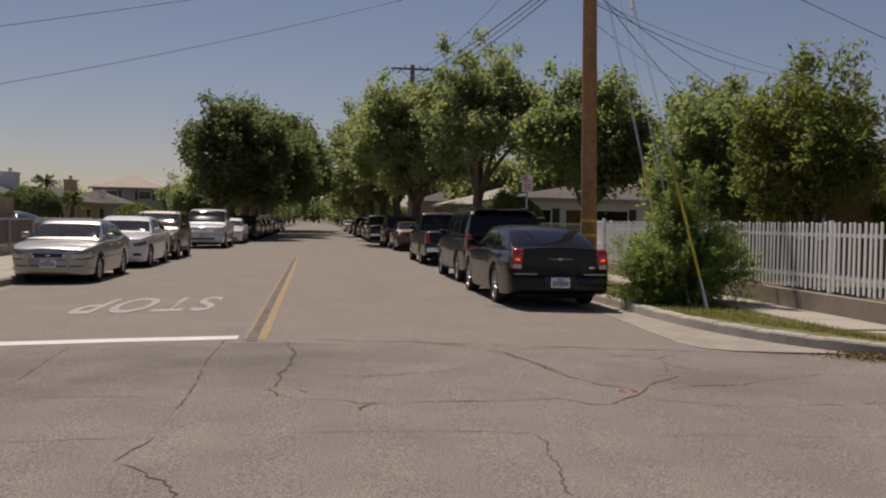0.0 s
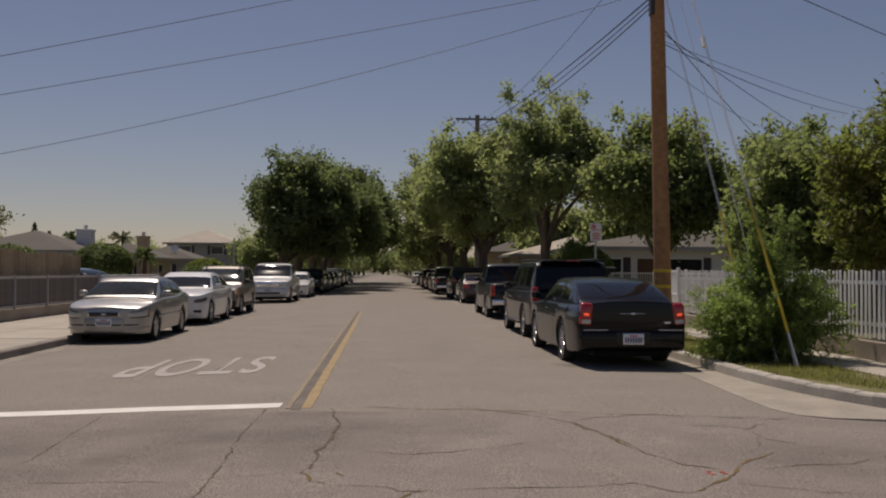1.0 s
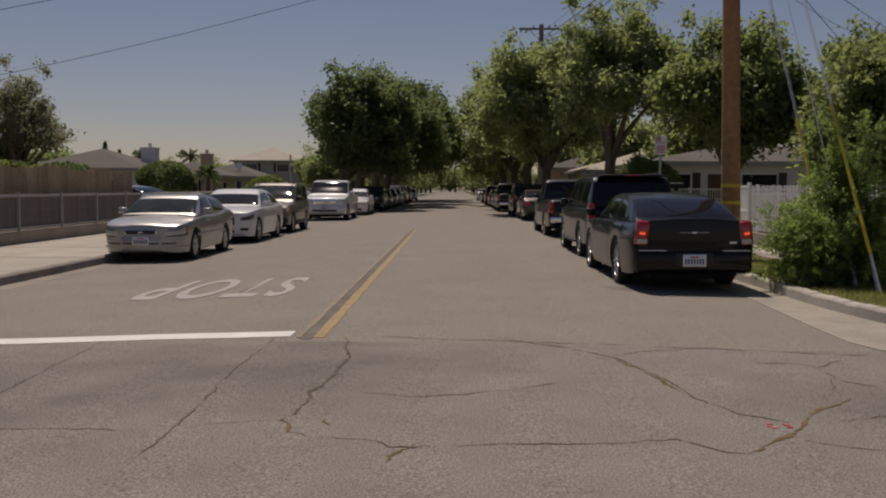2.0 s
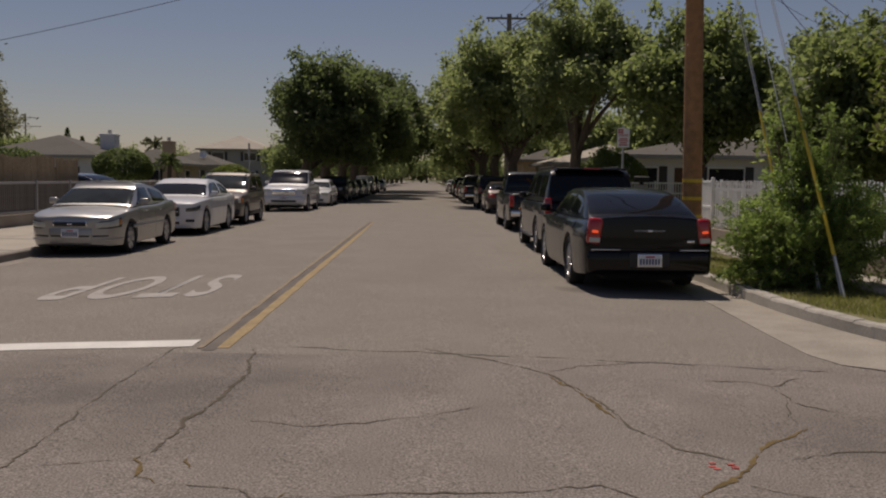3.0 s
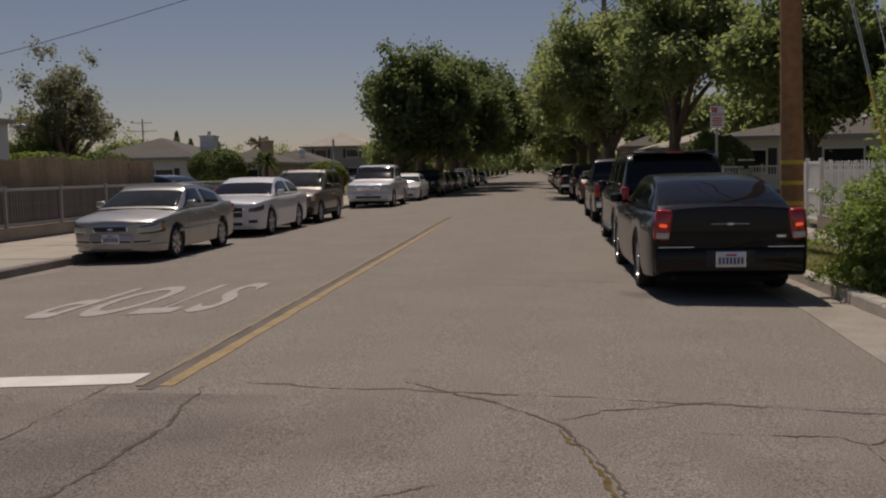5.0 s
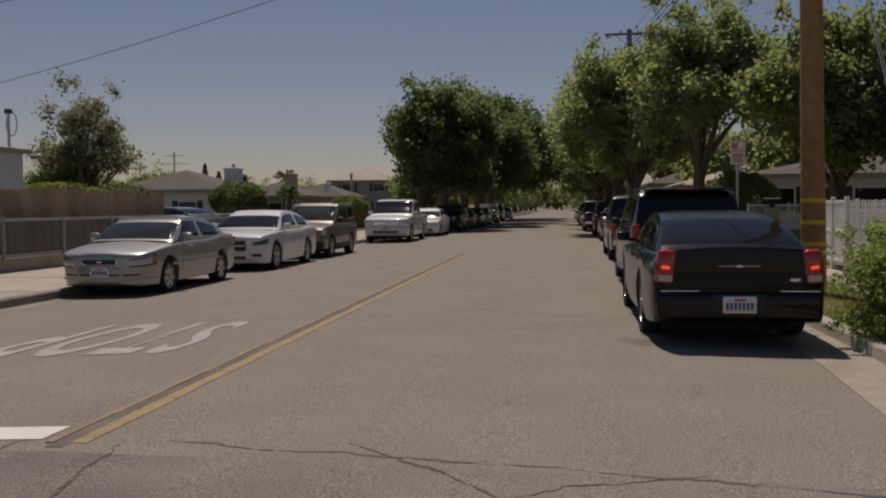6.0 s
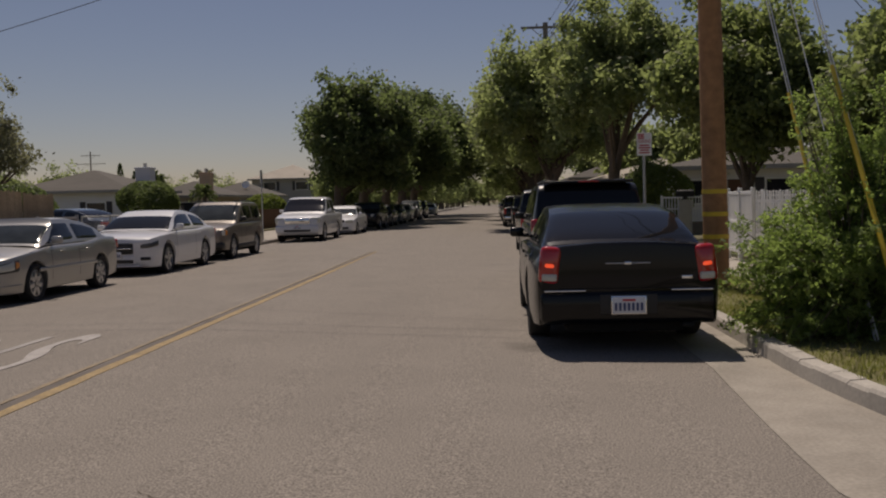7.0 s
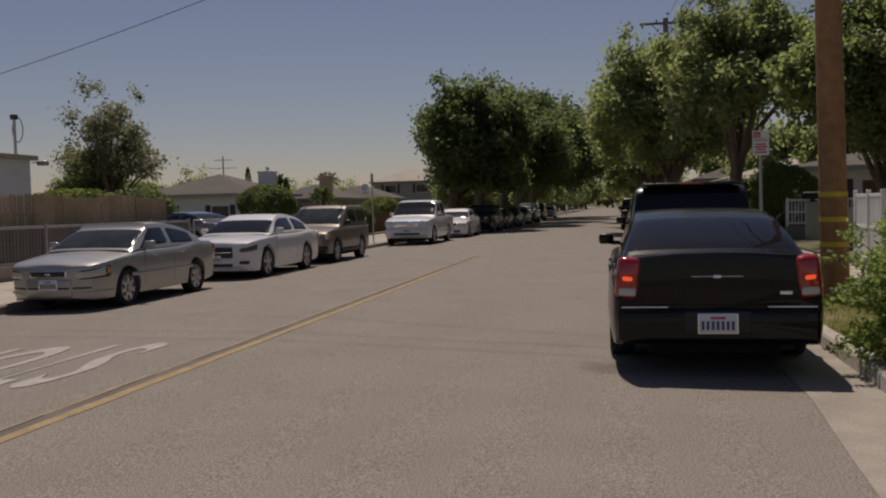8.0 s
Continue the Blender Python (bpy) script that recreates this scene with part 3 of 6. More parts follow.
def vehicle(name, s, m, label, category, group=""):
    """A parked vehicle; its front is at +y, its wheels stand on z = 0."""
    L, W = s["length"], s["width"] / 2
    R = s["wheel_r"]
    axles = s["axles"]
    body_mat = s["paint"]
    deck, plan, bottom = smoothed(s["deck"]), smoothed(s["plan"]), interp(s["bottom"])
    top = thing(name, m, label, category, group)
    arch = R * 1.16

    def bot(y):
        b = bottom(y)
        for a in axles:
            d = abs(y - a)
            if d < arch:
                b = max(b, R + math.sqrt(arch * arch - d * d))
        return b

    def side(z):
        return float(np.interp(z, [0.15, 0.35, 0.55, s["shoulder"], s["shoulder"] + 0.14], [0.94, 0.985, 1.0, 0.985, s.get("tumble", 0.94)]))

    ys = set(np.linspace(-L / 2, L / 2, 44)) | {-L / 2 + q for q in (0.015, 0.04, 0.08, 0.14)} | {L / 2 - q for q in (0.004, 0.012, 0.025, 0.04, 0.06, 0.08, 0.11, 0.14, 0.18, 0.22, 0.3)}
    for a in axles:
        ys |= set(a + arch * np.sin(np.linspace(-math.pi / 2, math.pi / 2, 15)))
        ys |= {a - arch - 0.004, a + arch + 0.004}
    rings = []
    for y in sorted(ys):
        y = min(max(y, -L / 2), L / 2)
        w, d, b = W * plan(y), deck(y), bot(y)
        b = min(b, d - 0.06)
        half = [(0.0, b), (w * 0.72, b), (w * side(b) * 0.985, b)]
        for k in range(7):
            z = b + 0.012 + (d - 0.045 - b - 0.012) * k / 6
            half.append((w * side(z), z))
        half += [(w * side(d) * 0.985, d - 0.018), (w * 0.90 * side(d), d - 0.002), (w * 0.7, d + 0.008), (w * 0.35, d + s["crown"] * 0.85), (0.0, d + s["crown"])]
        rings.append([(x, y, z) for x, z in half] + [(-x, y, z) for x, z in half[-2:0:-1]])
    body = part("body", loft(bmesh.new(), rings), body_mat, top, smooth=38)
    part("underbody", B(-W * 0.62, W * 0.62, -L / 2 + 0.25, L / 2 - 0.3, 0.17, 0.55, 0.03), UNDER, top)

    # cabin: section by section between its rear and front feet
    roof, belt = smoothed(s["roof"]), interp(s["belt_line"])
    y0, y1 = s["roof"][0][0], s["roof"][-1][0]
    peak = max(z for _, z in s["roof"])
    wb, wr = W * s["belt_w"], W * s["roof_w"]

    def cab(y, u, lift=0.0):
        """A point of the cabin: u = -1 and 1 at the belt, 0 on the roof's ridge."""
        zb, zr = belt(y), roof(y)
        h = min(1.0, max(0.0, (zr - zb) / (peak - belt(0.0))))
        foot = wb * min(plan(y) * 1.0, 1.0)
        head = foot * 0.965 * (1 - h) + wr * h
        a = abs(u)
        if a > 0.62:
            t = (1 - a) / 0.38
            x, z = foot + (head - foot) * (t ** 1.15), zb + (zr - 0.055 * h - zb) * t
        else:
            t = 1 - a / 0.62
            x, z = head * math.cos(t * math.pi / 2) ** 0.75 if t < 1 else 0.0, zr - 0.055 * h + 0.055 * h * math.sin(t * math.pi / 2) ** 0.6
            z += s["crown"] * (1 - h) * math.sin(t * math.pi / 2)
        return Vector((math.copysign(x, u), y, z))

    def cab_n(y, u):
        e = 0.01
        n_ = (cab(min(y + e, y1), u) - cab(max(y - e, y0), u)).cross(cab(y, min(u + e, 1)) - cab(y, max(u - e, -1)))
        n_ = n_.normalized() if n_.length > 1e-9 else Vector((0, 0, 1))
        return n_ if n_.dot(cab(y, u) - Vector((0, (y0 + y1) / 2, belt(y) - 0.2))) > 0 else -n_

    bm = bmesh.new()
    us = list(np.linspace(-1, -0.62, 7)) + list(np.linspace(-0.62, 0.62, 17))[1:-1] + list(np.linspace(0.62, 1, 7))
    yy = np.linspace(y0, y1, 46)
    vs = [[bm.verts.new(cab(y, u)) for u in us] for y in yy]
    for r0, r1 in zip(vs, vs[1:]):
        for k in range(len(us) - 1):
            bm.faces.new((r0[k], r0[k + 1], r1[k + 1], r1[k]))
    part("cabin", bm, body_mat, top, smooth=38)

    def patch(nm, ya, yb, ua, ub, mat, n=10, lift=0.007, slant=(0, 0), label=""):
        """A pane that follows the cabin, a little proud of it, with a rim."""
        b = bmesh.new()
        rows = []
        for i in range(n + 1):
            row = []
            for j in range(n + 1):
                u = ua + (ub - ua) * j / n
                k = (abs(u) - 0.62) / 0.38 if abs(u) > 0.62 else 0
                q0, q1 = ya + slant[0] * k, yb + slant[1] * k
                y = q0 + (q1 - q0) * i / n
                edge = i in (0, n) or j in (0, n)
                row.append(b.verts.new(cab(y, u) + cab_n(y, u) * (lift if not edge else lift - 0.009)))
            rows.append(row)
        for r0, r1 in zip(rows, rows[1:]):
            for k in range(n):
                b.faces.new((r0[k], r0[k + 1], r1[k + 1], r1[k]))
        return part(nm, b, mat, top, label, smooth=50)

    patch("windshield", *s["front_glass"], -0.60, 0.60, s.get("shield", GLASS_WINDSHIELD), 12)
    patch("rear_window", *s["rear_glass"], -0.54, 0.54, GLASS, 12)
    for a, b_, sl in s["side_glass"]:
        for sg in (1, -1):
            patch("side_window", a, b_, sg * 0.66, sg * 0.95, s.get("sides", GLASS), 8, slant=sl)
    # wheels
    tyre, rim, disc = wheel_meshes(R, s.get("tyre_w", 0.225), s.get("rims", "five"))
    for a in axles:
        for sg in (1, -1):
            wm = Matrix.Translation((sg * (W - 0.13), a, R)) @ (Matrix.Rotation(math.pi, 4, 'Z') if sg < 0 else Matrix())
            wh = part("wheel", tyre, RUBBER, top, m=wm)
            part("rim", rim, ALLOY, wh)
            part("brake_disc", disc, UNDER, wh)
    # mirrors and door handles
    for sg in (1, -1):
        my, mz = s["mirror"]
        bmm = B(sg * (W * 0.93) - 0.09 + sg * 0.10, sg * (W * 0.93) + 0.09 + sg * 0.10, my - 0.05, my + 0.06, mz - 0.05, mz + 0.075, 0.035)
        box(bmm, min(sg * W * 0.86, sg * W * 0.98), max(sg * W * 0.86, sg * W * 0.98), my - 0.02, my + 0.03, mz - 0.06, mz - 0.01, 0.008)
        part("side_mirror", bmm, s.get("mirror_paint", body_mat), top, smooth=50)
        for hy in s["handles"]:
            hz = s["shoulder"] - 0.03
            x = W * plan(hy) * side(hz)
            part("door_handle", B(sg * x - 0.012, sg * x + 0.018 * 1, hy - 0.09, hy + 0.09, hz - 0.015, hz + 0.015, 0.008), body_mat, top)
        for dy in s["door_lines"]:
            z0 = 0.34
            b = bmesh.new()
            for k in range(6):
                za, zb_ = z0 + (s["shoulder"] - z0) * k / 6, z0 + (s["shoulder"] - z0) * (k + 1) / 6
                xa, xb = W * plan(dy) * side(za) + 0.0012, W * plan(dy) * side(zb_) + 0.0012
                q = [b.verts.new((sg * x, dy + e, z)) for x, e, z in ((xa, -0.005, za), (xa, 0.005, za), (xb, 0.005, zb_), (xb, -0.005, zb_))]
                b.faces.new(q)
            part("door_gap", b, UNDER, top)
    for nm, mat, ya, yb, za, zb, lab, proud in s.get("skins", ()):
        for sg in (1, -1):
            b, rows = bmesh.new(), []
            for i in range(15):
                t = i / 14
                y = ya + (yb - ya) * t
                slope = W * (plan(y + 0.004) - plan(y - 0.004)) / 0.008
                out = Vector((1, -slope, 0)).normalized()
                row = []
                for j in range(6):
                    z = za[0] + (zb[0] - za[0]) * t + (za[1] - za[0] + (zb[1] - zb[0] - za[1] + za[0]) * t) * j / 5
                    p = Vector((W * plan(y) * side(z), y, z)) + out * (proud if 0 < i < 14 and 0 < j < 5 else -0.004)
                    row.append(b.verts.new((sg * p.x, p.y, p.z)))
                rows.append(row)
            for r0, r1 in zip(rows, rows[1:]):
                for k in range(5):
                    b.faces.new((r0[k], r0[k + 1], r1[k + 1], r1[k]))
            part(nm, b, mat, top, lab, smooth=60)
    for nm, mat, dims, bev, lab, *turn in s["pieces"]:
        mid = Matrix.Translation(((dims[0] + dims[1]) / 2, (dims[2] + dims[3]) / 2, 0))
        mid.translation.z = dims[4]
        tm_ = mid @ Matrix.Rotation(radians(turn[0]), 4, 'Z') @ Matrix.Rotation(radians(turn[1]), 4, 'Y') @ mid.inverted() if turn else None
        part(nm, B(*dims, bev, m=tm_), mat, top, lab, smooth=50)
    return top


def mirrored(nm, mat, x0, x1, y0, y1, z0, z1, bev, lab="", turn=0.0, tilt=0.0):
    return [(nm, mat, (x0, x1, y0, y1, z0, z1), bev, lab, turn, tilt), (nm, mat, (-x1, -x0, y0, y1, z0, z1), bev, lab, -turn, -tilt)]


def plate(y, z, out):
    """A number plate with its writing as plain bars."""
    d = 0.008 * out
    r = [("number_plate", PLATE, (-0.155, 0.155, min(y, y + d * 2), max(y, y + d * 2), z - 0.078, z + 0.078), 0.003, "white plate with dark bars")]
    r.append(("plate_frame", CHROME, (-0.165, 0.165, min(y, y + d * 1.6), max(y, y + d * 1.6), z - 0.088, z + 0.088), 0.003, "bright plate frame"))
    ya, yb = y + d * 2, y + d * 2.5
    for k in range(7):
        x = -0.142 + k * 0.0405
        r.append(("plate_bar", INK_BLUE, (x + 0.008, x + 0.030, min(ya, yb), max(ya, yb), z - 0.052, z + 0.022), 0.0, ""))
    r.append(("plate_bar", INK_RED, (-0.06, 0.06, min(ya, yb), max(ya, yb), z + 0.038, z + 0.058), 0.0, ""))
    return r


BLACK_PAINT = paint("car_black", (0.004, 0.004, 0.005), rough=0.25, coat=0.42)
BLACK_PAINT2 = paint("car_black_grey", (0.009, 0.009, 0.010), coat=0.7)
SILVER_PAINT = paint("car_silver", (0.40, 0.392, 0.375), 0.6, 0.34, 0.7)
WHITE_CAR = paint("car_white", (0.72, 0.72, 0.73), 0.0, 0.4)
TAN_PAINT = paint("car_tan", (0.19, 0.165, 0.14), 0.3, 0.38, 0.7)
GREY_CAR = paint("car_grey", (0.11, 0.11, 0.12), 0.5, 0.38)
BRONZE_CAR = paint("car_bronze", (0.085, 0.065, 0.06), 0.5, 0.38)
RED_CAR = paint("car_red", (0.20, 0.02, 0.02), 0.2, 0.38)
BLUE_CAR = paint("car_blue_grey", (0.05, 0.07, 0.10), 0.4, 0.38)


def sedan(paint_, L=4.8, W=1.80, H=1.44, R=0.32, belt=0.95, hood=0.83, trunk=0.98, shift=0.0, **kw):
    h, wbase = L / 2, L * 0.565
    fa = h - 0.93
    s = dict(length=L, width=W, wheel_r=R, axles=(fa - wbase, fa), paint=paint_, shoulder=belt - 0.10, crown=0.035,
             deck=[(-h, trunk - 0.20), (-h + 0.04, trunk - 0.08), (-h + 0.15, trunk - 0.015), (-h + 0.75, trunk), (-0.5, belt), (0.6, belt - 0.01), (h - 1.15, belt - 0.04), (h - 0.45, hood - 0.03), (h - 0.12, hood - 0.14), (h - 0.03, hood - 0.22), (h, hood - 0.30)],
             plan=[(-h, 0.80), (-h + 0.06, 0.88), (-h + 0.25, 0.945), (-h + 0.9, 0.985), (0, 1.0), (h - 1.0, 0.985), (h - 0.35, 0.925), (h - 0.15, 0.83), (h - 0.05, 0.67), (h, 0.43)],
             bottom=[(-h, 0.42), (-h + 0.1, 0.27), (-h + 0.5, 0.22), (h - 0.6, 0.19), (h - 0.12, 0.20), (h, 0.34)],
             roof=[(-h + 0.62, trunk - 0.01), (-h + 0.95, trunk + 0.20), (-h + 1.45, H - 0.06), (-h + 2.0, H), (-h + 2.5, H), (h - 2.05, H - 0.05), (h - 1.62, belt + 0.24), (h - 1.12, belt - 0.03)],
             belt_line=[(-h + 0.6, trunk - 0.01), (-h + 1.2, belt), (h - 1.3, belt - 0.01), (h - 1.1, belt - 0.035)],
             belt_w=0.93, roof_w=0.70,
             front_glass=(h - 1.80, h - 1.17), rear_glass=(-h + 0.70, -h + 1.40),
             side_glass=[(-h + 1.0, -h + 1.88, (-0.05, 0.0)), (-h + 1.95, h - 1.87, (0.0, 0.70))],
             mirror=(h - 1.55, belt + 0.06), handles=(-h + 1.55, -h + 2.55), door_lines=(-h + 1.92, h - 1.45), pieces=[])
    s.update(kw)
    return s


def van_body(paint_, L=5.2, W=1.95, H=1.85, R=0.37, belt=1.15, hood=1.08, tail=1.15, **kw):
    """Upright bodies: sport utility vehicles."""
    h, wbase = L / 2, L * 0.575
    fa = h - 0.92
    s = dict(length=L, width=W, wheel_r=R, axles=(fa - wbase, fa), paint=paint_, shoulder=belt - 0.12, crown=0.03,
             deck=[(-h, tail - 0.28), (-h + 0.03, tail - 0.1), (-h + 0.12, tail), (-h + 1.0, belt), (h - 1.4, belt - 0.01), (h - 0.5, hood - 0.04), (h - 0.12, hood - 0.12), (h - 0.03, hood - 0.2), (h, hood - 0.30)],
             plan=[(-h, 0.86), (-h + 0.05, 0.93), (-h + 0.25, 0.975), (0, 1.0), (h - 0.9, 0.985), (h - 0.25, 0.93), (h - 0.05, 0.84), (h, 0.78)],
             bottom=[(-h, 0.50), (-h + 0.1, 0.38), (-h + 0.5, 0.32), (h - 0.6, 0.28), (h - 0.1, 0.30), (h, 0.45)],
             roof=[(-h + 0.05, tail), (-h + 0.12, tail + 0.22), (-h + 0.24, H - 0.10), (-h + 0.42, H - 0.01), (-h + 2.0, H), (h - 2.3, H - 0.04), (h - 1.75, belt + 0.3), (h - 1.25, belt - 0.03)],
             belt_line=[(-h, tail - 0.01), (-h + 1.0, belt), (h - 1.4, belt - 0.01), (h - 1.2, belt - 0.035)],
             belt_w=0.945, roof_w=0.80,
             front_glass=(h - 2.2, h - 1.32), rear_glass=(-h + 0.075, -h + 0.23),
             side_glass=[(-h + 0.36, -h + 1.25, (-0.05, 0)), (-h + 1.34, -h + 2.2, (0, 0)), (-h + 2.3, h - 2.24, (0, 0.80))],
             mirror=(h - 1.75, belt + 0.08), handles=(-h + 1.5, -h + 2.5), door_lines=(-h + 1.3, -h + 2.25, h - 1.6), pieces=[])
    s.update(kw)
    return s


def pickup(paint_, L=5.6, W=1.95, H=1.83, R=0.39, belt=1.15, hood=1.10, cab_back=-0.55, **kw):
    h = L / 2
    s = van_body(paint_, L, W, H, R, belt, hood, tail=1.13)
    s.update(roof=[(cab_back - 0.10, belt - 0.01), (cab_back - 0.04, belt + 0.3), (cab_back + 0.08, H - 0.08), (cab_back + 0.3, H - 0.01), (cab_back + 0.8, H), (h - 2.3, H - 0.04), (h - 1.75, belt + 0.3), (h - 1.25, belt - 0.03)],
             rear_glass=(cab_back - 0.075, cab_back + 0.06),
             side_glass=[(cab_back + 0.15, (cab_back + h - 1.7) / 2 - 0.05, (-0.04, 0)), ((cab_back + h - 1.7) / 2 + 0.05, h - 2.24, (0, 0.80))],
             handles=(cab_back + 0.3,), door_lines=(cab_back + 0.1, h - 1.6))
    s.update(kw)
    return s


def sedan_lights_rear(L, W, zt, lit=False):
    h = L / 2
    p = mirrored("tail_light", TAIL_LIT if lit else TAIL_RED, W / 2 - 0.40, W / 2 - 0.09, -h - 0.01, -h + 0.18, zt - 0.08, zt + 0.09, 0.03, "red tail light", 12)
    p += plate(-h + 0.0, zt - 0.10, -1)
    p += [("bumper_trim", BLACK_TRIM, (-W / 2 + 0.2, W / 2 - 0.2, -h - 0.012, -h + 0.05, 0.42, 0.46), 0.008, "")]
    return p


def stand(x, y, facing=1, lean=0.0):
    """A pose on the road; facing 1 looks along +y, -1 towards -y."""
    return Matrix.Translation((x, y, road_z(x) - 0.004)) @ Matrix.Rotation(radians(lean) + (0 if facing > 0 else math.pi), 4, 'Z')


# the black sedan at the kerb, seen from behind
L0, W0 = 5.0, 1.84
h = L0 / 2
pieces = []
pieces += mirrored("tail_light", TAIL_RED, W0 / 2 - 0.275, W0 / 2 - 0.075, -h - 0.016, -h + 0.25, 0.67, 1.03, 0.05, "red tail light in a chrome rim", 7, -6)
pieces += mirrored("lit_bulb", TAIL_LIT, W0 / 2 - 0.255, W0 / 2 - 0.11, -h - 0.022, -h + 0.1, 0.80, 0.895, 0.04, "glowing red bulb", 7, -6)
pieces += mirrored("reverse_light", LAMP_CLEAR, W0 / 2 - 0.255, W0 / 2 - 0.11, -h - 0.026, -h + 0.1, 0.70, 0.77, 0.015, "clear reversing light", 7, -2)
pieces += mirrored("bumper_chrome", CHROME, 0.40, W0 / 2 - 0.13, -h - 0.035, -h + 0.05, 0.597, 0.613, 0.005, "thin chrome strip")
pieces += [("rear_bumper", BLACK_PAINT, (-W0 / 2 + 0.09, W0 / 2 - 0.09, -h - 0.03, -h + 0.3, 0.29, 0.60), 0.05, "glossy black bumper"),
           ("plate_recess", BLACK_TRIM, (-0.27, 0.27, -h - 0.034, -h, 0.375, 0.57), 0.01, ""),
           ("boot_gap", UNDER, (-0.66, 0.66, -h - 0.004, -h + 0.1, 0.618, 0.628), 0.0, ""),
           ("badge_wing", CHROME, (-0.21, 0.21, -h - 0.012, -h + 0.05, 0.855, 0.865), 0.004, "chrome wing badge"),
           ("badge_middle", CHROME, (-0.035, 0.035, -h - 0.02, -h + 0.05, 0.842, 0.878), 0.01, ""),
           ("model_badge", CHROME, (0.50, 0.60, -h - 0.014, -h + 0.05, 0.705, 0.735), 0.003, ""),
           ("exhaust", UNDER, (0.50, 0.62, -h - 0.01, -h + 0.15, 0.24, 0.29), 0.02, "")]
pieces += plate(-h - 0.032, 0.465, -1)
chrysler = sedan(BLACK_PAINT, L0, W0, 1.42, 0.355, belt=0.99, hood=0.92, trunk=1.015, rims="many", mirror_paint=BLACK_PAINT,
                 deck=[(-h, 0.80), (-h + 0.010, 0.985), (-h + 0.04, 1.022), (-h + 0.12, 1.026), (-h + 0.45, 1.012), (-h + 0.8, 1.010), (-0.5, 0.99), (0.6, 0.98), (h - 1.3, 0.965), (h - 0.3, 0.90), (h - 0.08, 0.82), (h, 0.62)],
                 plan=[(-h, 0.885), (-h + 0.05, 0.925), (-h + 0.25, 0.965), (-h + 0.9, 0.995), (0, 1.0), (h - 1.0, 0.99), (h - 0.3, 0.94), (h - 0.06, 0.86), (h, 0.80)],
                 roof=[(-h + 0.40, 1.005), (-h + 0.75, 1.165), (-h + 1.30, 1.345), (-h + 1.90, 1.415), (-h + 2.5, 1.42), (h - 2.15, 1.38), (h - 1.75, 1.22), (h - 1.3, 0.95)],
                 belt_line=[(-h + 0.38, 1.003), (-h + 1.2, 0.995), (h - 1.3, 0.95)],
                 belt_w=0.88, roof_w=0.69, tumble=0.87, rear_glass=(-h + 0.46, -h + 1.30), pieces=pieces)
vehicle("sedan", chrysler, stand(4.68, 17.0), "glossy black sedan with lit red tail lights at the kerb", "car", "parked cars")

# the dark utility vehicle ahead of it
Ls, Ws = 5.1, 1.93
h = Ls / 2
suv = van_body(BLACK_PAINT2, Ls, Ws, 1.76, 0.37, belt=1.10, hood=1.05, tail=1.10, rims="five", shield=GLASS)
suv["pieces"] = mirrored("tail_light", TAIL_RED, Ws / 2 - 0.19, Ws / 2 - 0.05, -h - 0.012, -h + 0.2, 0.78, 1.18, 0.03, "red tail light") + [
    ("rear_bumper", BLACK_TRIM, (-Ws / 2 + 0.06, Ws / 2 - 0.06, -h - 0.09, -h + 0.2, 0.42, 0.64), 0.04, ""),
    ("roof_spoiler", BLACK_PAINT2, (-0.70, 0.70, -h + 0.10, -h + 0.4, 1.735, 1.775), 0.015, ""),
    ("brake_light", TAIL_RED, (-0.16, 0.16, -h + 0.085, -h + 0.12, 1.742, 1.768), 0.005, "red high brake light"),
    ("running_board", BLACK_TRIM, (Ws / 2 - 0.12, Ws / 2 + 0.03, -0.9, 1.0, 0.30, 0.36), 0.015, ""),
    ("running_board", BLACK_TRIM, (-Ws / 2 - 0.03, -Ws / 2 + 0.12, -0.9, 1.0, 0.30, 0.36), 0.015, "")] + plate(-h - 0.01, 0.85, -1) + \
    mirrored("roof_rail", BLACK_TRIM, 0.62, 0.66, -1.9, 0.6, 1.775, 1.81, 0.01) + \
    mirrored("side_marker", LAMP_AMBER, Ws / 2 - 0.03, Ws / 2 + 0.005, h - 0.75, h - 0.6, 0.80, 0.86, 0.01)
vehicle("utility_vehicle", suv, stand(4.92, 22.75), "black utility vehicle with tinted windows at the kerb", "car", "parked cars")

# pickups and cars further on, at the same kerb
Lp = 5.5
h = Lp / 2
pk = pickup(BLACK_PAINT2, Lp, 1.94, 1.80, 0.38, pieces=[])
pk["pieces"] = mirrored("tail_light", TAIL_RED, 0.80, 0.945, -h - 0.004, -h + 0.14, 0.74, 1.08, 0.02, "red tail light") + [
    ("rear_bumper", CHROME, (-0.90, 0.90, -h - 0.13, -h + 0.05, 0.46, 0.64), 0.03, "chrome bumper"),
    ("tailgate_gap", UNDER, (-0.77, 0.77, -h - 0.006, -h + 0.1, 0.675, 0.69), 0.0, "")] + plate(-h - 0.125, 0.55, -1)
vehicle("pickup", pk, stand(5.05, 31.7), "black pickup truck parked at the kerb", "truck", "parked cars")


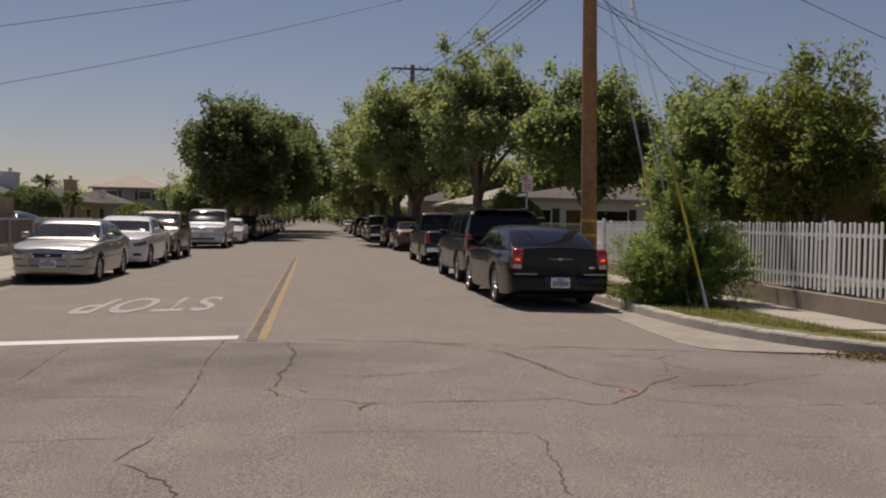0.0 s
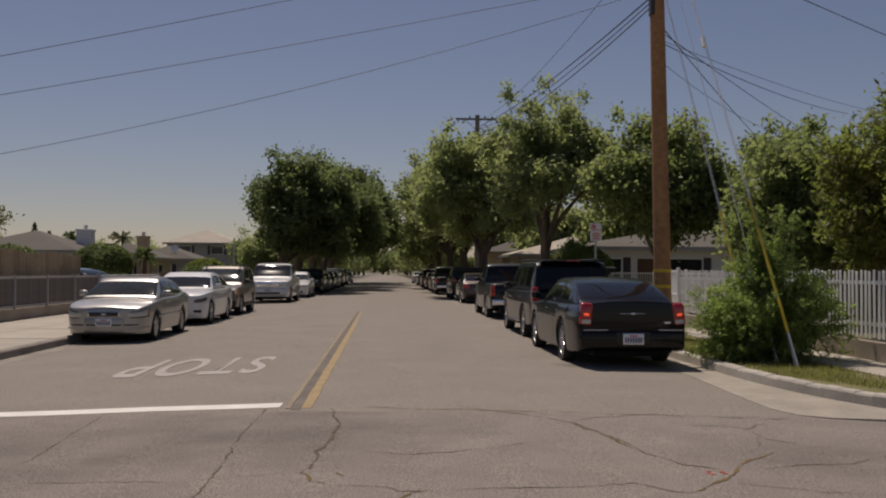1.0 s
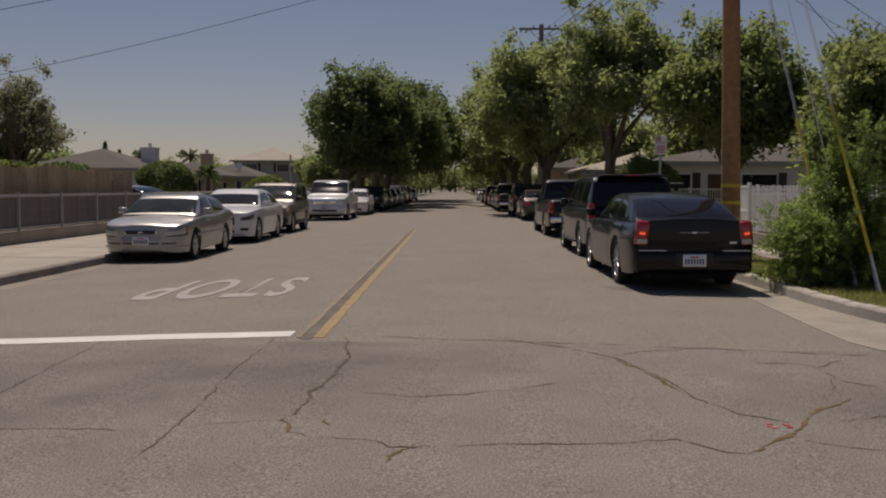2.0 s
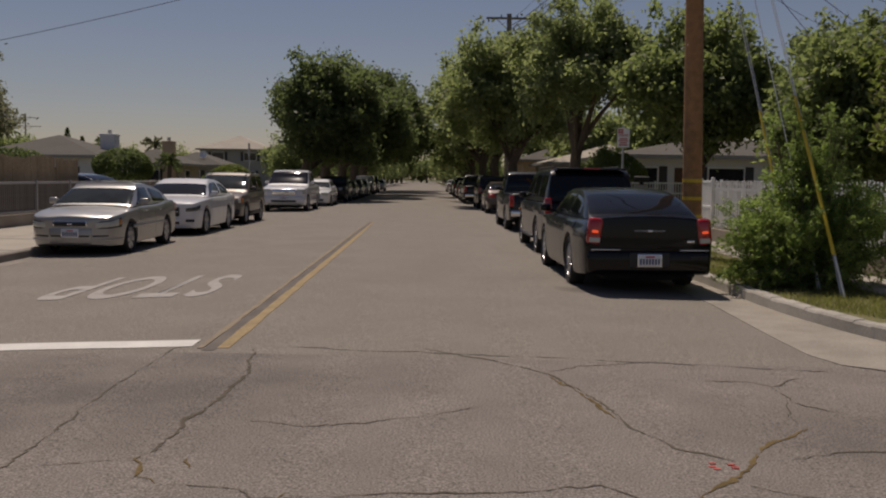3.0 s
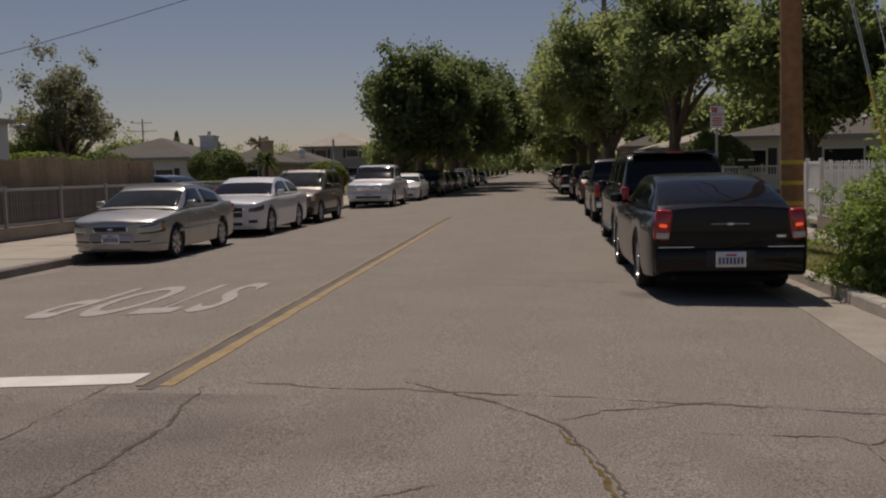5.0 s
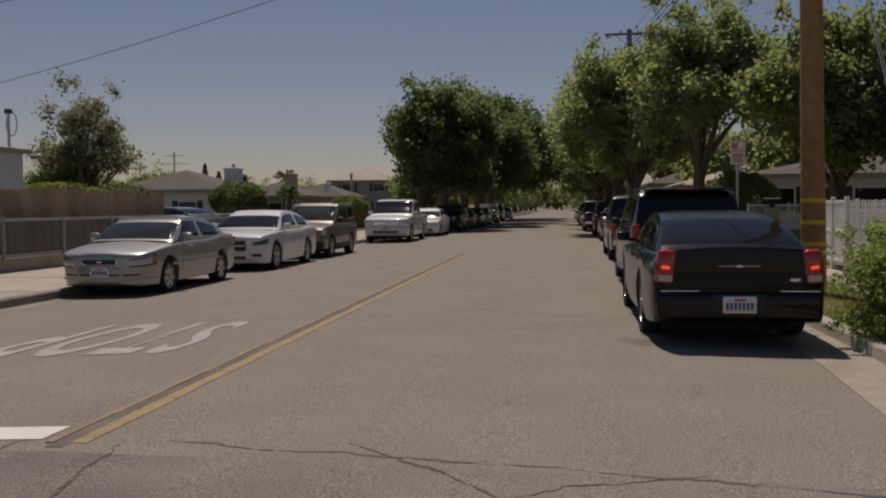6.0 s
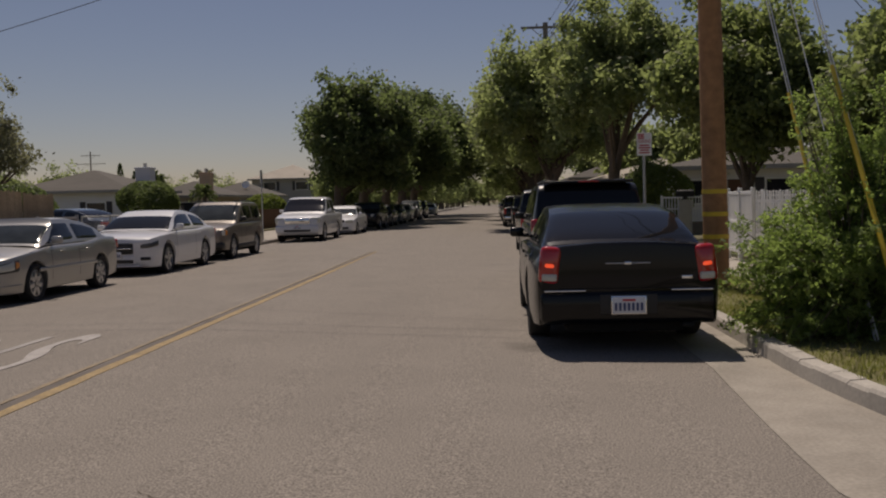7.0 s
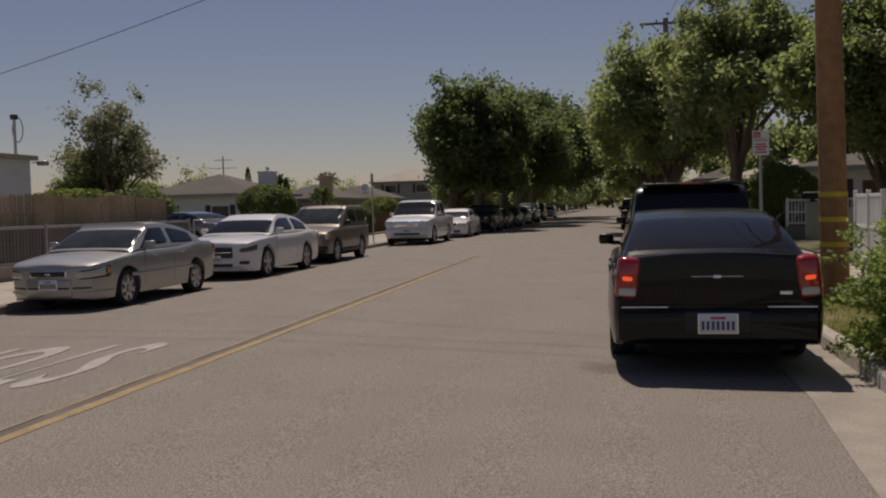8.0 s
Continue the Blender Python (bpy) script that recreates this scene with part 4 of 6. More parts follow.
def far_car(kind, paint_, x, y, facing, label, **kw):
    if kind == "sedan":
        s = sedan(paint_, **kw)
        s["pieces"] = sedan_lights_rear(s["length"], s["width"], 0.80) + front_lights(s)
        vehicle("sedan", s, stand(x, y, facing), label, "car", "parked cars")
    elif kind == "suv":
        s = van_body(paint_, **kw)
        hh = s["length"] / 2
        s["pieces"] = mirrored("tail_light", TAIL_RED, s["width"] / 2 - 0.2, s["width"] / 2 - 0.06, -hh, -hh + 0.2, 0.85, 1.15, 0.03) + front_lights(s)
        vehicle("utility_vehicle", s, stand(x, y, facing), label, "car", "parked cars")
    else:
        s = pickup(paint_, **kw)
        hh = s["length"] / 2
        s["pieces"] = mirrored("tail_light", TAIL_RED, 0.80, 0.94, -hh - 0.004, -hh + 0.14, 0.75, 1.08, 0.02) + [("rear_bumper", CHROME, (-0.9, 0.9, -hh - 0.12, -hh + 0.05, 0.46, 0.63), 0.03, "")] + front_lights(s)
        vehicle("pickup", s, stand(x, y, facing), label, "truck", "parked cars")


def front_lights(s):
    hh, W = s["length"] / 2, s["width"]
    z = s["shoulder"] - 0.16
    return mirrored("headlight", LAMP_CLEAR, W / 2 - 0.50, W / 2 - 0.14, hh - 0.19, hh - 0.02, z - 0.10, z + 0.05, 0.03, "", -26) + [
        ("grille", BLACK_TRIM, (-0.36, 0.36, hh - 0.12, hh + 0.008, z - 0.07, z + 0.06), 0.02, ""),
        ("bumper_intake", BLACK_TRIM, (-0.55, 0.55, hh - 0.12, hh + 0.006, 0.30, 0.40), 0.02, "")] + plate(hh + 0.0, 0.50, 1)


far_car("sedan", BRONZE_CAR, 5.25, 45.2, 1, "dark bronze sedan parked at the kerb")
far_car("suv", BLACK_PAINT2, 5.2, 51.0, 1, "black utility vehicle parked at the kerb", L=4.7, W=1.85, H=1.72, R=0.35)
far_car("pickup", BLACK_PAINT2, 4.95, 60.8, 1, "black pickup truck parked at the kerb")
far_car("sedan", GREY_CAR, 4.95, 68.5, 1, "grey sedan parked at the kerb")
far_car("sedan", RED_CAR, 4.95, 76.0, 1, "dark red sedan parked at the kerb")
far_car("suv", BLACK_PAINT2, 4.95, 84.0, 1, "black utility vehicle parked at the kerb", L=4.7, W=1.85, H=1.72, R=0.35)
far_car("sedan", GREY_CAR, 4.95, 95.0, 1, "grey sedan parked at the kerb")
far_car("sedan", WHITE_CAR, 4.95, 112.0, 1, "white sedan parked at the kerb")

# the silver sedan across the street
Lc, Wc = 4.4, 1.74
h = Lc / 2
cam_s = sedan(SILVER_PAINT, Lc, Wc, 1.38, 0.315, belt=0.93, hood=0.80, trunk=0.99, rims="steel", mirror_paint=SILVER_PAINT,
              plan=[(-h, 0.80), (-h + 0.06, 0.88), (-h + 0.25, 0.945), (-h + 0.9, 0.985), (0, 1.0), (h - 0.9, 0.985), (h - 0.45, 0.95), (h - 0.22, 0.885), (h - 0.10, 0.79), (h - 0.04, 0.67), (h - 0.012, 0.52), (h, 0.40)],
              deck=[(-h, 0.79), (-h + 0.04, 0.91), (-h + 0.15, 0.975), (-h + 0.75, 0.99), (-0.5, 0.93), (0.6, 0.92), (h - 1.15, 0.89), (h - 0.5, 0.815), (h - 0.2, 0.77), (h - 0.06, 0.735), (h - 0.015, 0.712), (h, 0.68)],
              bottom=[(-h, 0.42), (-h + 0.1, 0.27), (-h + 0.5, 0.22), (h - 0.6, 0.19), (h - 0.12, 0.19), (h, 0.235)],
              skins=[("lamp_bezel", BLACK_TRIM, h - 0.004, h - 0.44, (0.502, 0.668), (0.54, 0.738), "", 0.008),
                     ("bumper_ledge", SILVER_PAINT, h - 0.004, h - 0.50, (0.29, 0.33), (0.30, 0.34), "", 0.03),
                     ("bumper_intake", BLACK_TRIM, h - 0.004, h - 0.10, (0.365, 0.40), (0.375, 0.405), "", 0.005),
                     ("headlight", LAMP_CLEAR, h - 0.010, h - 0.33, (0.525, 0.648), (0.56, 0.715), "clear headlight", 0.016),
                     ("turn_signal", LAMP_AMBER, h - 0.335, h - 0.42, (0.565, 0.715), (0.60, 0.70), "amber corner light", 0.016)])
cam_s["pieces"] = mirrored("wiper", BLACK_TRIM, 0.05, 0.55, h - 1.20, h - 1.17, 0.925, 0.94, 0.005) + [
    ("grille", CHROME, (-0.32, 0.32, h - 0.12, h + 0.022, 0.55, 0.668), 0.02, "chrome grille surround"),
    ("grille_mesh", BLACK_TRIM, (-0.295, 0.295, h - 0.1, h + 0.030, 0.566, 0.648), 0.012, ""),
    ("grille_badge", CHROME, (-0.05, 0.05, h - 0.05, h + 0.038, 0.587, 0.625), 0.012, ""),
    ("front_bumper", SILVER_PAINT, (-0.40, 0.40, h - 0.2, h + 0.016, 0.235, 0.53), 0.03, ""),
    ("bumper_intake", BLACK_TRIM, (-0.36, 0.36, h - 0.1, h + 0.022, 0.365, 0.40), 0.012, ""),
    ("side_trim", SILVER_PAINT, (Wc / 2 - 0.02, Wc / 2 + 0.012, -1.0, 1.2, 0.50, 0.56), 0.01, ""),
    ("side_trim", SILVER_PAINT, (-Wc / 2 - 0.012, -Wc / 2 + 0.02, -1.0, 1.2, 0.50, 0.56), 0.01, "")] + plate(h + 0.018, 0.435, 1) + sedan_lights_rear(Lc, Wc, 0.82)
vehicle("sedan", cam_s, stand(-4.93, 21.68, -1), "silver sedan with plastic wheel covers, beside the kerb", "car", "parked cars")

# the white sedan behind it
Lw, Ww = 4.75, 1.84
h = Lw / 2
ch = sedan(WHITE_CAR, Lw, Ww, 1.46, 0.355, belt=1.0, hood=0.94, trunk=1.03, rims="five", mirror_paint=WHITE_CAR,
           deck=[(-h, 0.80), (-h + 0.04, 0.97), (-h + 0.15, 1.02), (-h + 0.75, 1.03), (-0.5, 0.99), (0.6, 0.985), (h - 1.2, 0.97), (h - 0.5, 0.91), (h - 0.15, 0.855), (h - 0.05, 0.82), (h - 0.012, 0.78), (h, 0.72)],
           plan=[(-h, 0.82), (-h + 0.06, 0.90), (-h + 0.25, 0.95), (-h + 0.9, 0.99), (0, 1.0), (h - 1.0, 0.99), (h - 0.38, 0.95), (h - 0.18, 0.89), (h - 0.07, 0.79), (h - 0.025, 0.67), (h, 0.50)],
           roof_w=0.69, shield=GLASS,
           skins=[("headlight", LAMP_SMOKE, h - 0.012, h - 0.36, (0.615, 0.725), (0.665, 0.80), "smoked headlight", 0.014)])
ch["pieces"] = [
    ("grille", BLACK_TRIM, (-0.42, 0.42, h - 0.14, h + 0.034, 0.50, 0.745), 0.03, "black grille with a chrome crosshair"),
    ("grille_bar", CHROME, (-0.40, 0.40, h, h + 0.046, 0.61, 0.636), 0.006, ""),
    ("grille_bar", CHROME, (-0.016, 0.016, h, h + 0.046, 0.51, 0.738), 0.006, ""),
    ("front_bumper", WHITE_CAR, (-0.46, 0.46, h - 0.3, h + 0.02, 0.26, 0.50), 0.06, ""),
    ("bumper_intake", BLACK_TRIM, (-0.42, 0.42, h - 0.1, h + 0.026, 0.30, 0.38), 0.015, ""),
    ("splitter", WHITE_CAR, (-0.56, 0.56, h - 0.3, h + 0.045, 0.22, 0.255), 0.012, "")] + \
    mirrored("fog_light", BLACK_TRIM, 0.54, 0.76, h - 0.17, h - 0.02, 0.36, 0.43, 0.02, "", -27) + plate(h + 0.02, 0.48, 1) + sedan_lights_rear(Lw, Ww, 0.85)
vehicle("sedan", ch, stand(-4.95, 27.95, -1), "white sedan with a black crosshair grille", "car", "parked cars")

# tan utility vehicle
Lv, Wv = 4.4, 1.80
h = Lv / 2
vu = van_body(TAN_PAINT, Lv, Wv, 1.66, 0.35, belt=1.06, hood=1.0, tail=1.06, rims="five", mirror_paint=BLACK_TRIM)
vu["pieces"] = mirrored("headlight", LAMP_CLEAR, 0.42, 0.84, h - 0.20, h - 0.04, 0.70, 0.84, 0.035, "", -16) + \
    mirrored("turn_signal", LAMP_AMBER, 0.79, 0.86, h - 0.36, h - 0.16, 0.71, 0.85, 0.025, "amber corner light", -30) + [
    ("front_bumper", BLACK_TRIM, (-0.82, 0.82, h - 0.25, h + 0.04, 0.32, 0.52), 0.06, "dark plastic bumper"),
    ("grille", BLACK_TRIM, (-0.35, 0.35, h - 0.1, h + 0.012, 0.74, 0.84), 0.02, ""),
    ("sill_cladding", BLACK_TRIM, (Wv / 2 - 0.05, Wv / 2 + 0.015, -1.0, 1.0, 0.30, 0.42), 0.02, ""),
    ("sill_cladding", BLACK_TRIM, (-Wv / 2 - 0.015, -Wv / 2 + 0.05, -1.0, 1.0, 0.30, 0.42), 0.02, "")] + mirrored("roof_rail", BLACK_TRIM, 0.56, 0.60, -1.6, 0.3, 1.67, 1.70, 0.01) + plate(h + 0.035, 0.52, 1)
vehicle("utility_vehicle", vu, stand(-4.92, 33.1, -1), "tan utility vehicle with dark bumper trim", "car", "parked cars")

# white luxury pickup
Le, We = 5.6, 2.0
h = Le / 2
es = pickup(WHITE_CAR, Le, We, 1.86, 0.40, belt=1.18, hood=1.12, cab_back=-0.75, rims="five", mirror_paint=WHITE_CAR, shield=GLASS)
es["pieces"] = mirrored("headlight", LAMP_CLEAR, 0.56, 0.92, h - 0.22, h - 0.03, 0.78, 1.00, 0.03, "tall clear headlight") + [
    ("grille", CHROME, (-0.52, 0.52, h - 0.1, h + 0.03, 0.74, 0.98), 0.03, "large chrome grille"),
    ("front_bumper", WHITE_CAR, (-0.90, 0.90, h - 0.3, h + 0.07, 0.36, 0.68), 0.07, ""),
    ("bumper_intake", BLACK_TRIM, (-0.55, 0.55, h - 0.1, h + 0.076, 0.42, 0.52), 0.02, ""),
    ("running_board", BLACK_TRIM, (We / 2 - 0.12, We / 2 + 0.03, -0.9, 1.0, 0.34, 0.40), 0.015, "")] + plate(h + 0.07, 0.60, 1)
vehicle("pickup", es, stand(-4.55, 45.5, -1), "white luxury pickup with a chrome grille", "truck", "parked cars")
far_car("sedan", WHITE_CAR, -4.2, 52.6, -1, "white sedan under the street trees")
far_car("suv", BLACK_PAINT2, -4.0, 60.0, -1, "dark utility vehicle in the shade of trees", L=4.7, W=1.85, H=1.62, R=0.35)
far_car("sedan", GREY_CAR, -4.0, 66.5, -1, "grey sedan in the shade of trees")
far_car("sedan", BLUE_CAR, -4.0, 73.0, -1, "blue grey sedan in the shade of trees")
far_car("sedan", SILVER_PAINT, -4.0, 80.0, -1, "silver sedan in the shade of trees")
far_car("suv", GREY_CAR, -4.0, 88.0, -1, "grey utility vehicle in the shade of trees", L=4.7, W=1.85, H=1.75, R=0.35)
far_car("suv", BLACK_PAINT2, -4.0, 96.0, -1, "dark utility vehicle in the shade of trees", L=4.7, W=1.85, H=1.72, R=0.35)
far_car("sedan", SILVER_PAINT, -4.0, 112.0, -1, "silver sedan parked far along the street")

# a dark car in the yard beyond the wire fence
yc = sedan(BLUE_CAR, 4.5, 1.76, 1.40)
yc["pieces"] = sedan_lights_rear(4.5, 1.76, 0.80) + front_lights(yc)
vehicle("sedan", yc, Matrix.Translation((-12.2, 39.0, 0.10)) @ Matrix.Rotation(radians(70), 4, 'Z'), "dark blue sedan parked in the yard", "car", "parked cars")


# ---------------------------------------------------------------- trees and shrubs
def leaf_quads(centres, normals_bias, size, aspect, r):
    """Pointed, slightly folded leaves round the given centres."""
    n = len(centres)
    d = r.normal(0, 1, (n, 3)) + normals_bias
    d /= np.linalg.norm(d, axis=1)[:, None]
    a = np.cross(d, r.normal(0, 1, (n, 3)))
    a /= np.linalg.norm(a, axis=1)[:, None] + 1e-9
    b = np.cross(d, a)
    s = size * (0.6 + 0.8 * r.random((n, 1)))
    q = np.stack([centres - a * s, centres + b * s * aspect + d * s * 0.12, centres + a * s, centres - b * s * aspect + d * s * 0.12], 1)
    return q.reshape(-1, 3)


def crown_points(blobs, n, r, shell=0.45):
    blobs = np.array(blobs)
    w = blobs[:, 3] ** 2
    k = r.choice(len(blobs), n, p=w / w.sum())
    d = r.normal(0, 1, (n, 3))
    d /= np.linalg.norm(d, axis=1)[:, None]
    rad = blobs[k, 3] * (1.05 - shell * r.random(n) ** 1.1)
    d2 = d * np.array([1, 1, 0.8])
    jit = r.normal(0, 1, (n, 3)) * (blobs[k, 3] * 0.22)[:, None]
    return blobs[k, :3] + d2 * rad[:, None] + jit, d


def make_blobs(r, centre, rx, ry, rz, n, size, lobes=10):
    """Leaf clumps gathered into lobes, which leave an uneven outline and gaps."""
    heads = []
    while len(heads) < lobes:
        d = r.normal(0, 1, 3)
        d /= np.linalg.norm(d)
        if d[2] > -0.6 and all(np.dot(d, e) < 0.86 for e, _ in heads):
            heads.append((d, 0.34 + 0.16 * r.random()))
    out = []
    half = np.array([rx, ry, rz])
    while len(out) < n:
        d = r.normal(0, 1, 3)
        d /= np.linalg.norm(d)
        if len(out) % 5 == 0:
            p = d * (0.25 + 0.35 * r.random())
        else:
            e, w = heads[int(r.integers(lobes))]
            p = e * (1.0 - w) + d * w * (0.55 + 0.5 * r.random() ** 0.6)
        if p[2] < -0.78:
            continue
        p = np.array(centre) + p * half
        out.append((*p, size * (0.5 + 0.8 * r.random())))
    return out


def tree_meshes(name, r, trunk_h, trunk_r, centre, rx, ry, rz, leaf, n_leaves, leaf_mat, n_blobs, blob, forks=5, shell=0.6, spikes=0, aspect=0.55, bark=BARK, lobes=10):
    blobs = make_blobs(r, centre, rx, ry, rz, n_blobs, blob, lobes)
    for k in range(spikes):
        a = r.random() * 6.28
        blobs.append((centre[0] + rx * 0.6 * math.cos(a), centre[1] + ry * 0.6 * math.sin(a), centre[2] + rz * (0.95 + 0.2 * r.random()), blob * 0.55))
    bm = bmesh.new()
    knee = (0.05 * trunk_h, 0.0, trunk_h)
    tube(bm, [(0, 0, -0.05), (0.02, 0, 0.12), (0.03, 0.02, trunk_h * 0.5), knee], [trunk_r * 1.35, trunk_r * 1.05, trunk_r * 0.95, trunk_r * 0.9], 10)
    order = sorted(blobs, key=lambda b: -b[3])[:forks * 3]
    for i, b in enumerate(order):
        tip = Vector(b[:3])
        base = Vector(knee) - Vector((0, 0, 0.25 * trunk_h * r.random()))
        mid = base.lerp(tip, 0.45) + Vector((r.normal(0, 0.15), r.normal(0, 0.15), 0.25))
        rr = trunk_r * (0.62 if i < forks else 0.34)
        tube(bm, [base, base.lerp(mid, 0.5) + Vector((r.normal(0, 0.06), r.normal(0, 0.06), 0)), mid, mid.lerp(tip, 0.6), tip], [rr, rr * 0.85, rr * 0.62, rr * 0.36, rr * 0.12], 7)
    trunk = finish(bm, "trunk", bark, 60)
    per = 9
    twigs, d = crown_points(blobs, n_leaves // per, r, shell)
    reach = leaf * (1.0 + 1.6 * r.random(len(twigs)))[:, None]
    pts = np.repeat(twigs, per, 0) + r.normal(0, 1, (len(twigs) * per, 3)) * np.repeat(reach, per, 0)
    lay = np.repeat(d * 0.7 + np.array([0, 0, 0.45]) + r.normal(0, 0.5, d.shape), per, 0)
    crown = quads("crown", leaf_quads(pts, lay, leaf, aspect, r), leaf_mat)
    return trunk, crown


def tree(name, x, y, z, meshes, label, turn=0.0, scale=1.0, group="street trees"):
    m = Matrix.Translation((x, y, z)) @ Matrix.Rotation(radians(turn), 4, 'Z') @ Matrix.Scale(scale, 4)
    t = thing(name, m, label, "tree", group)
    part("trunk", meshes[0], None, t)
    part("crown", meshes[1], None, t)
    return t


R = np.random.default_rng
ficus_a = tree_meshes("tree", R(11), 2.3, 0.38, (1.3, 0, 5.2), 3.7, 4.0, 3.7, 0.135, 56000, LEAF_DARK, 210, 0.66, 5, 0.7, 4, lobes=17)
ficus_b = tree_meshes("tree", R(12), 2.2, 0.34, (2.4, 0, 5.0), 4.1, 4.4, 3.5, 0.135, 56000, LEAF_DARK, 210, 0.66, 5, 0.7, 4, lobes=17)
street_a = tree_meshes("tree", R(13), 2.6, 0.24, (0.1, 0, 5.9), 2.9, 3.0, 3.1, 0.092, 44000, LEAF_MID, 170, 0.46, 4, 0.9, 6, lobes=13)
street_b = tree_meshes("tree", R(14), 2.4, 0.26, (-0.5, 0, 5.3), 4.0, 3.9, 3.1, 0.112, 48000, LEAF_MID, 190, 0.56, 5, 0.8, 5, lobes=14)
yard_a = tree_meshes("tree", R(15), 1.7, 0.17, (0, 0, 4.3), 2.8, 2.7, 2.5, 0.10, 42000, LEAF_YARD, 160, 0.48, 4, 0.75, 4, lobes=14)
yard_b = tree_meshes("tree", R(16), 1.3, 0.14, (0, 0, 2.95), 2.0, 1.9, 1.95, 0.085, 30000, LEAF_YARD, 130, 0.38, 4, 0.75, 4, lobes=12)
loquat = tree_meshes("tree", R(17), 1.1, 0.12, (0, 0, 2.8), 1.6, 1.55, 1.8, 0.088, 24000, LEAF_LOQUAT, 110, 0.34, 5, 0.9, 6, 0.32)
sparse = tree_meshes("tree", R(18), 2.0, 0.22, (0, 0, 4.6), 2.7, 2.6, 3.2, 0.105, 9500, LEAF_GREY, 90, 0.42, 6, 0.95, 7, 0.5)
far_a = tree_meshes("tree", R(19), 2.0, 0.28, (0, 0, 4.6), 3.6, 3.6, 3.0, 0.22, 13000, LEAF_MID, 70, 0.75, 4, 0.7, 3)

tree("street_tree", -6.1, 62.0, 0.06, ficus_a, "large dense dark green street tree on the pavement")
tree("street_tree", -6.0, 72.0, 0.06, ficus_b, "large dense dark green street tree on the pavement", 8, 1.1)
tree("street_tree", -5.9, 85.0, 0.06, ficus_b, "large dense dark green street tree on the pavement", -12, 1.22)
tree("street_tree", -5.9, 99.0, 0.06, ficus_b, "large dense dark green street tree on the pavement", 14, 1.34)
tree("street_tree", -5.9, 113.0, 0.06, ficus_b, "large dense dark green street tree on the pavement", 5, 1.35)
tree("street_tree", 8.2, 43.0, 0.05, street_a, "tall street tree with a forked trunk and loose leaves", 20, 1.06)
tree("street_tree", 6.6, 54.5, 0.05, street_b, "broad street tree with loose grey green leaves", 80, 1.12)
tree("street_tree", 6.5, 66.0, 0.05, street_b, "broad street tree with loose grey green leaves", 200, 1.22)
tree("street_tree", 6.4, 80.0, 0.05, street_b, "broad street tree with loose grey green leaves", 300, 1.3)
tree("street_tree", 6.4, 97.0, 0.05, street_b, "broad street tree with loose grey green leaves", 20, 1.1)
tree("street_tree", 6.6, 118.0, 0.05, far_a, "street tree far along the street", 40, 1.0)
tree("garden_tree", 11.3, 35.0, 0.1, yard_a, "round dark green garden tree behind the white fence", 0, 1.02, "garden trees")
tree("garden_tree", 13.6, 28.5, 0.1, yard_b, "dark green garden tree behind the white fence", 60, 1.05, "garden trees")
tree("garden_tree", 11.4, 23.4, 0.1, yard_b, "dark green garden tree behind the white fence", 150, 0.92, "garden trees")
tree("garden_tree", 16.0, 34.0, 0.1, yard_a, "dark green garden tree behind the white fence", 200, 0.95, "garden trees")
tree("garden_tree", 9.6, 43.5, 0.1, yard_b, "small green garden tree beside the driveway", 250, 0.55, "garden trees")
tree("loquat_tree", 11.3, 18.3, 0.1, loquat, "loquat tree with long drooping brownish green leaves", 0, 1.0, "garden trees")
tree("loquat_tree", 13.3, 17.6, 0.1, loquat, "loquat tree with long drooping brownish green leaves", 140, 0.62, "garden trees")
tree("garden_tree", 20.5, 33.0, 0.1, sparse, "thin grey green tree behind the house", 20, 0.85, "garden trees")
tree("garden_tree", -21.9, 50.0, 0.1, sparse, "tall sparse tree with grey green leaves", 0, 0.97, "garden trees")
tree("garden_tree", -23.6, 51.0, 0.1, yard_b, "bushy green tree below the sparse one", 0, 0.95, "garden trees")
# shorter trees round the houses and far along the street
for k, (x, y, sc, a) in enumerate(((-12.5, 100, 0.62, 10), (-11.5, 104, 0.9, 120), (-16, 120, 0.8, 200), (-36, 118, 0.62, 30), (-28, 112, 0.6, 80), (-49, 125, 0.6, 130),
                                   (-8.0, 150, 0.9, 15), (9.0, 140, 0.95, 70), (8.5, 160, 1.0, 200), (-8.5, 180, 1.0, 100), (9, 190, 1.05, 160), (-9, 220, 1.1, 40), (9, 235, 1.1, 90), (-6, 290, 1.3, 10), (8, 300, 1.3, 50), (2, 330, 1.2, 140), (-13, 300, 1.3, 230), (16, 300, 1.4, 270),
                                   (18, 62, 0.9, 40), (14.5, 75, 0.95, 120), (15, 95, 1.0, 200), (26, 50, 1.0, 20), (-60, 140, 1.0, 200), (-75, 150, 1.0, 20))):
    tree("distant_tree", x, y, 0.08, far_a, "green tree further off among the houses", a, sc, "distant trees")

for k in range(15):
    for sg in (-1, 1):
        tree("distant_tree", sg * (8.2 + 0.8 * math.sin(k * 2.1 + sg)) , 128 + 13.5 * k + 4 * sg, 0.05, far_a, "street tree far along the street", 47 * k * sg, 0.85 + 0.2 * math.sin(k * 1.3), "distant trees")

for k in range(13):
    tree("distant_tree", -54 + 9 * k, 352 + 6 * math.sin(k * 2.0), -1.8, far_a, "green tree closing the far end of the street", 31 * k, 1.25, "distant trees")


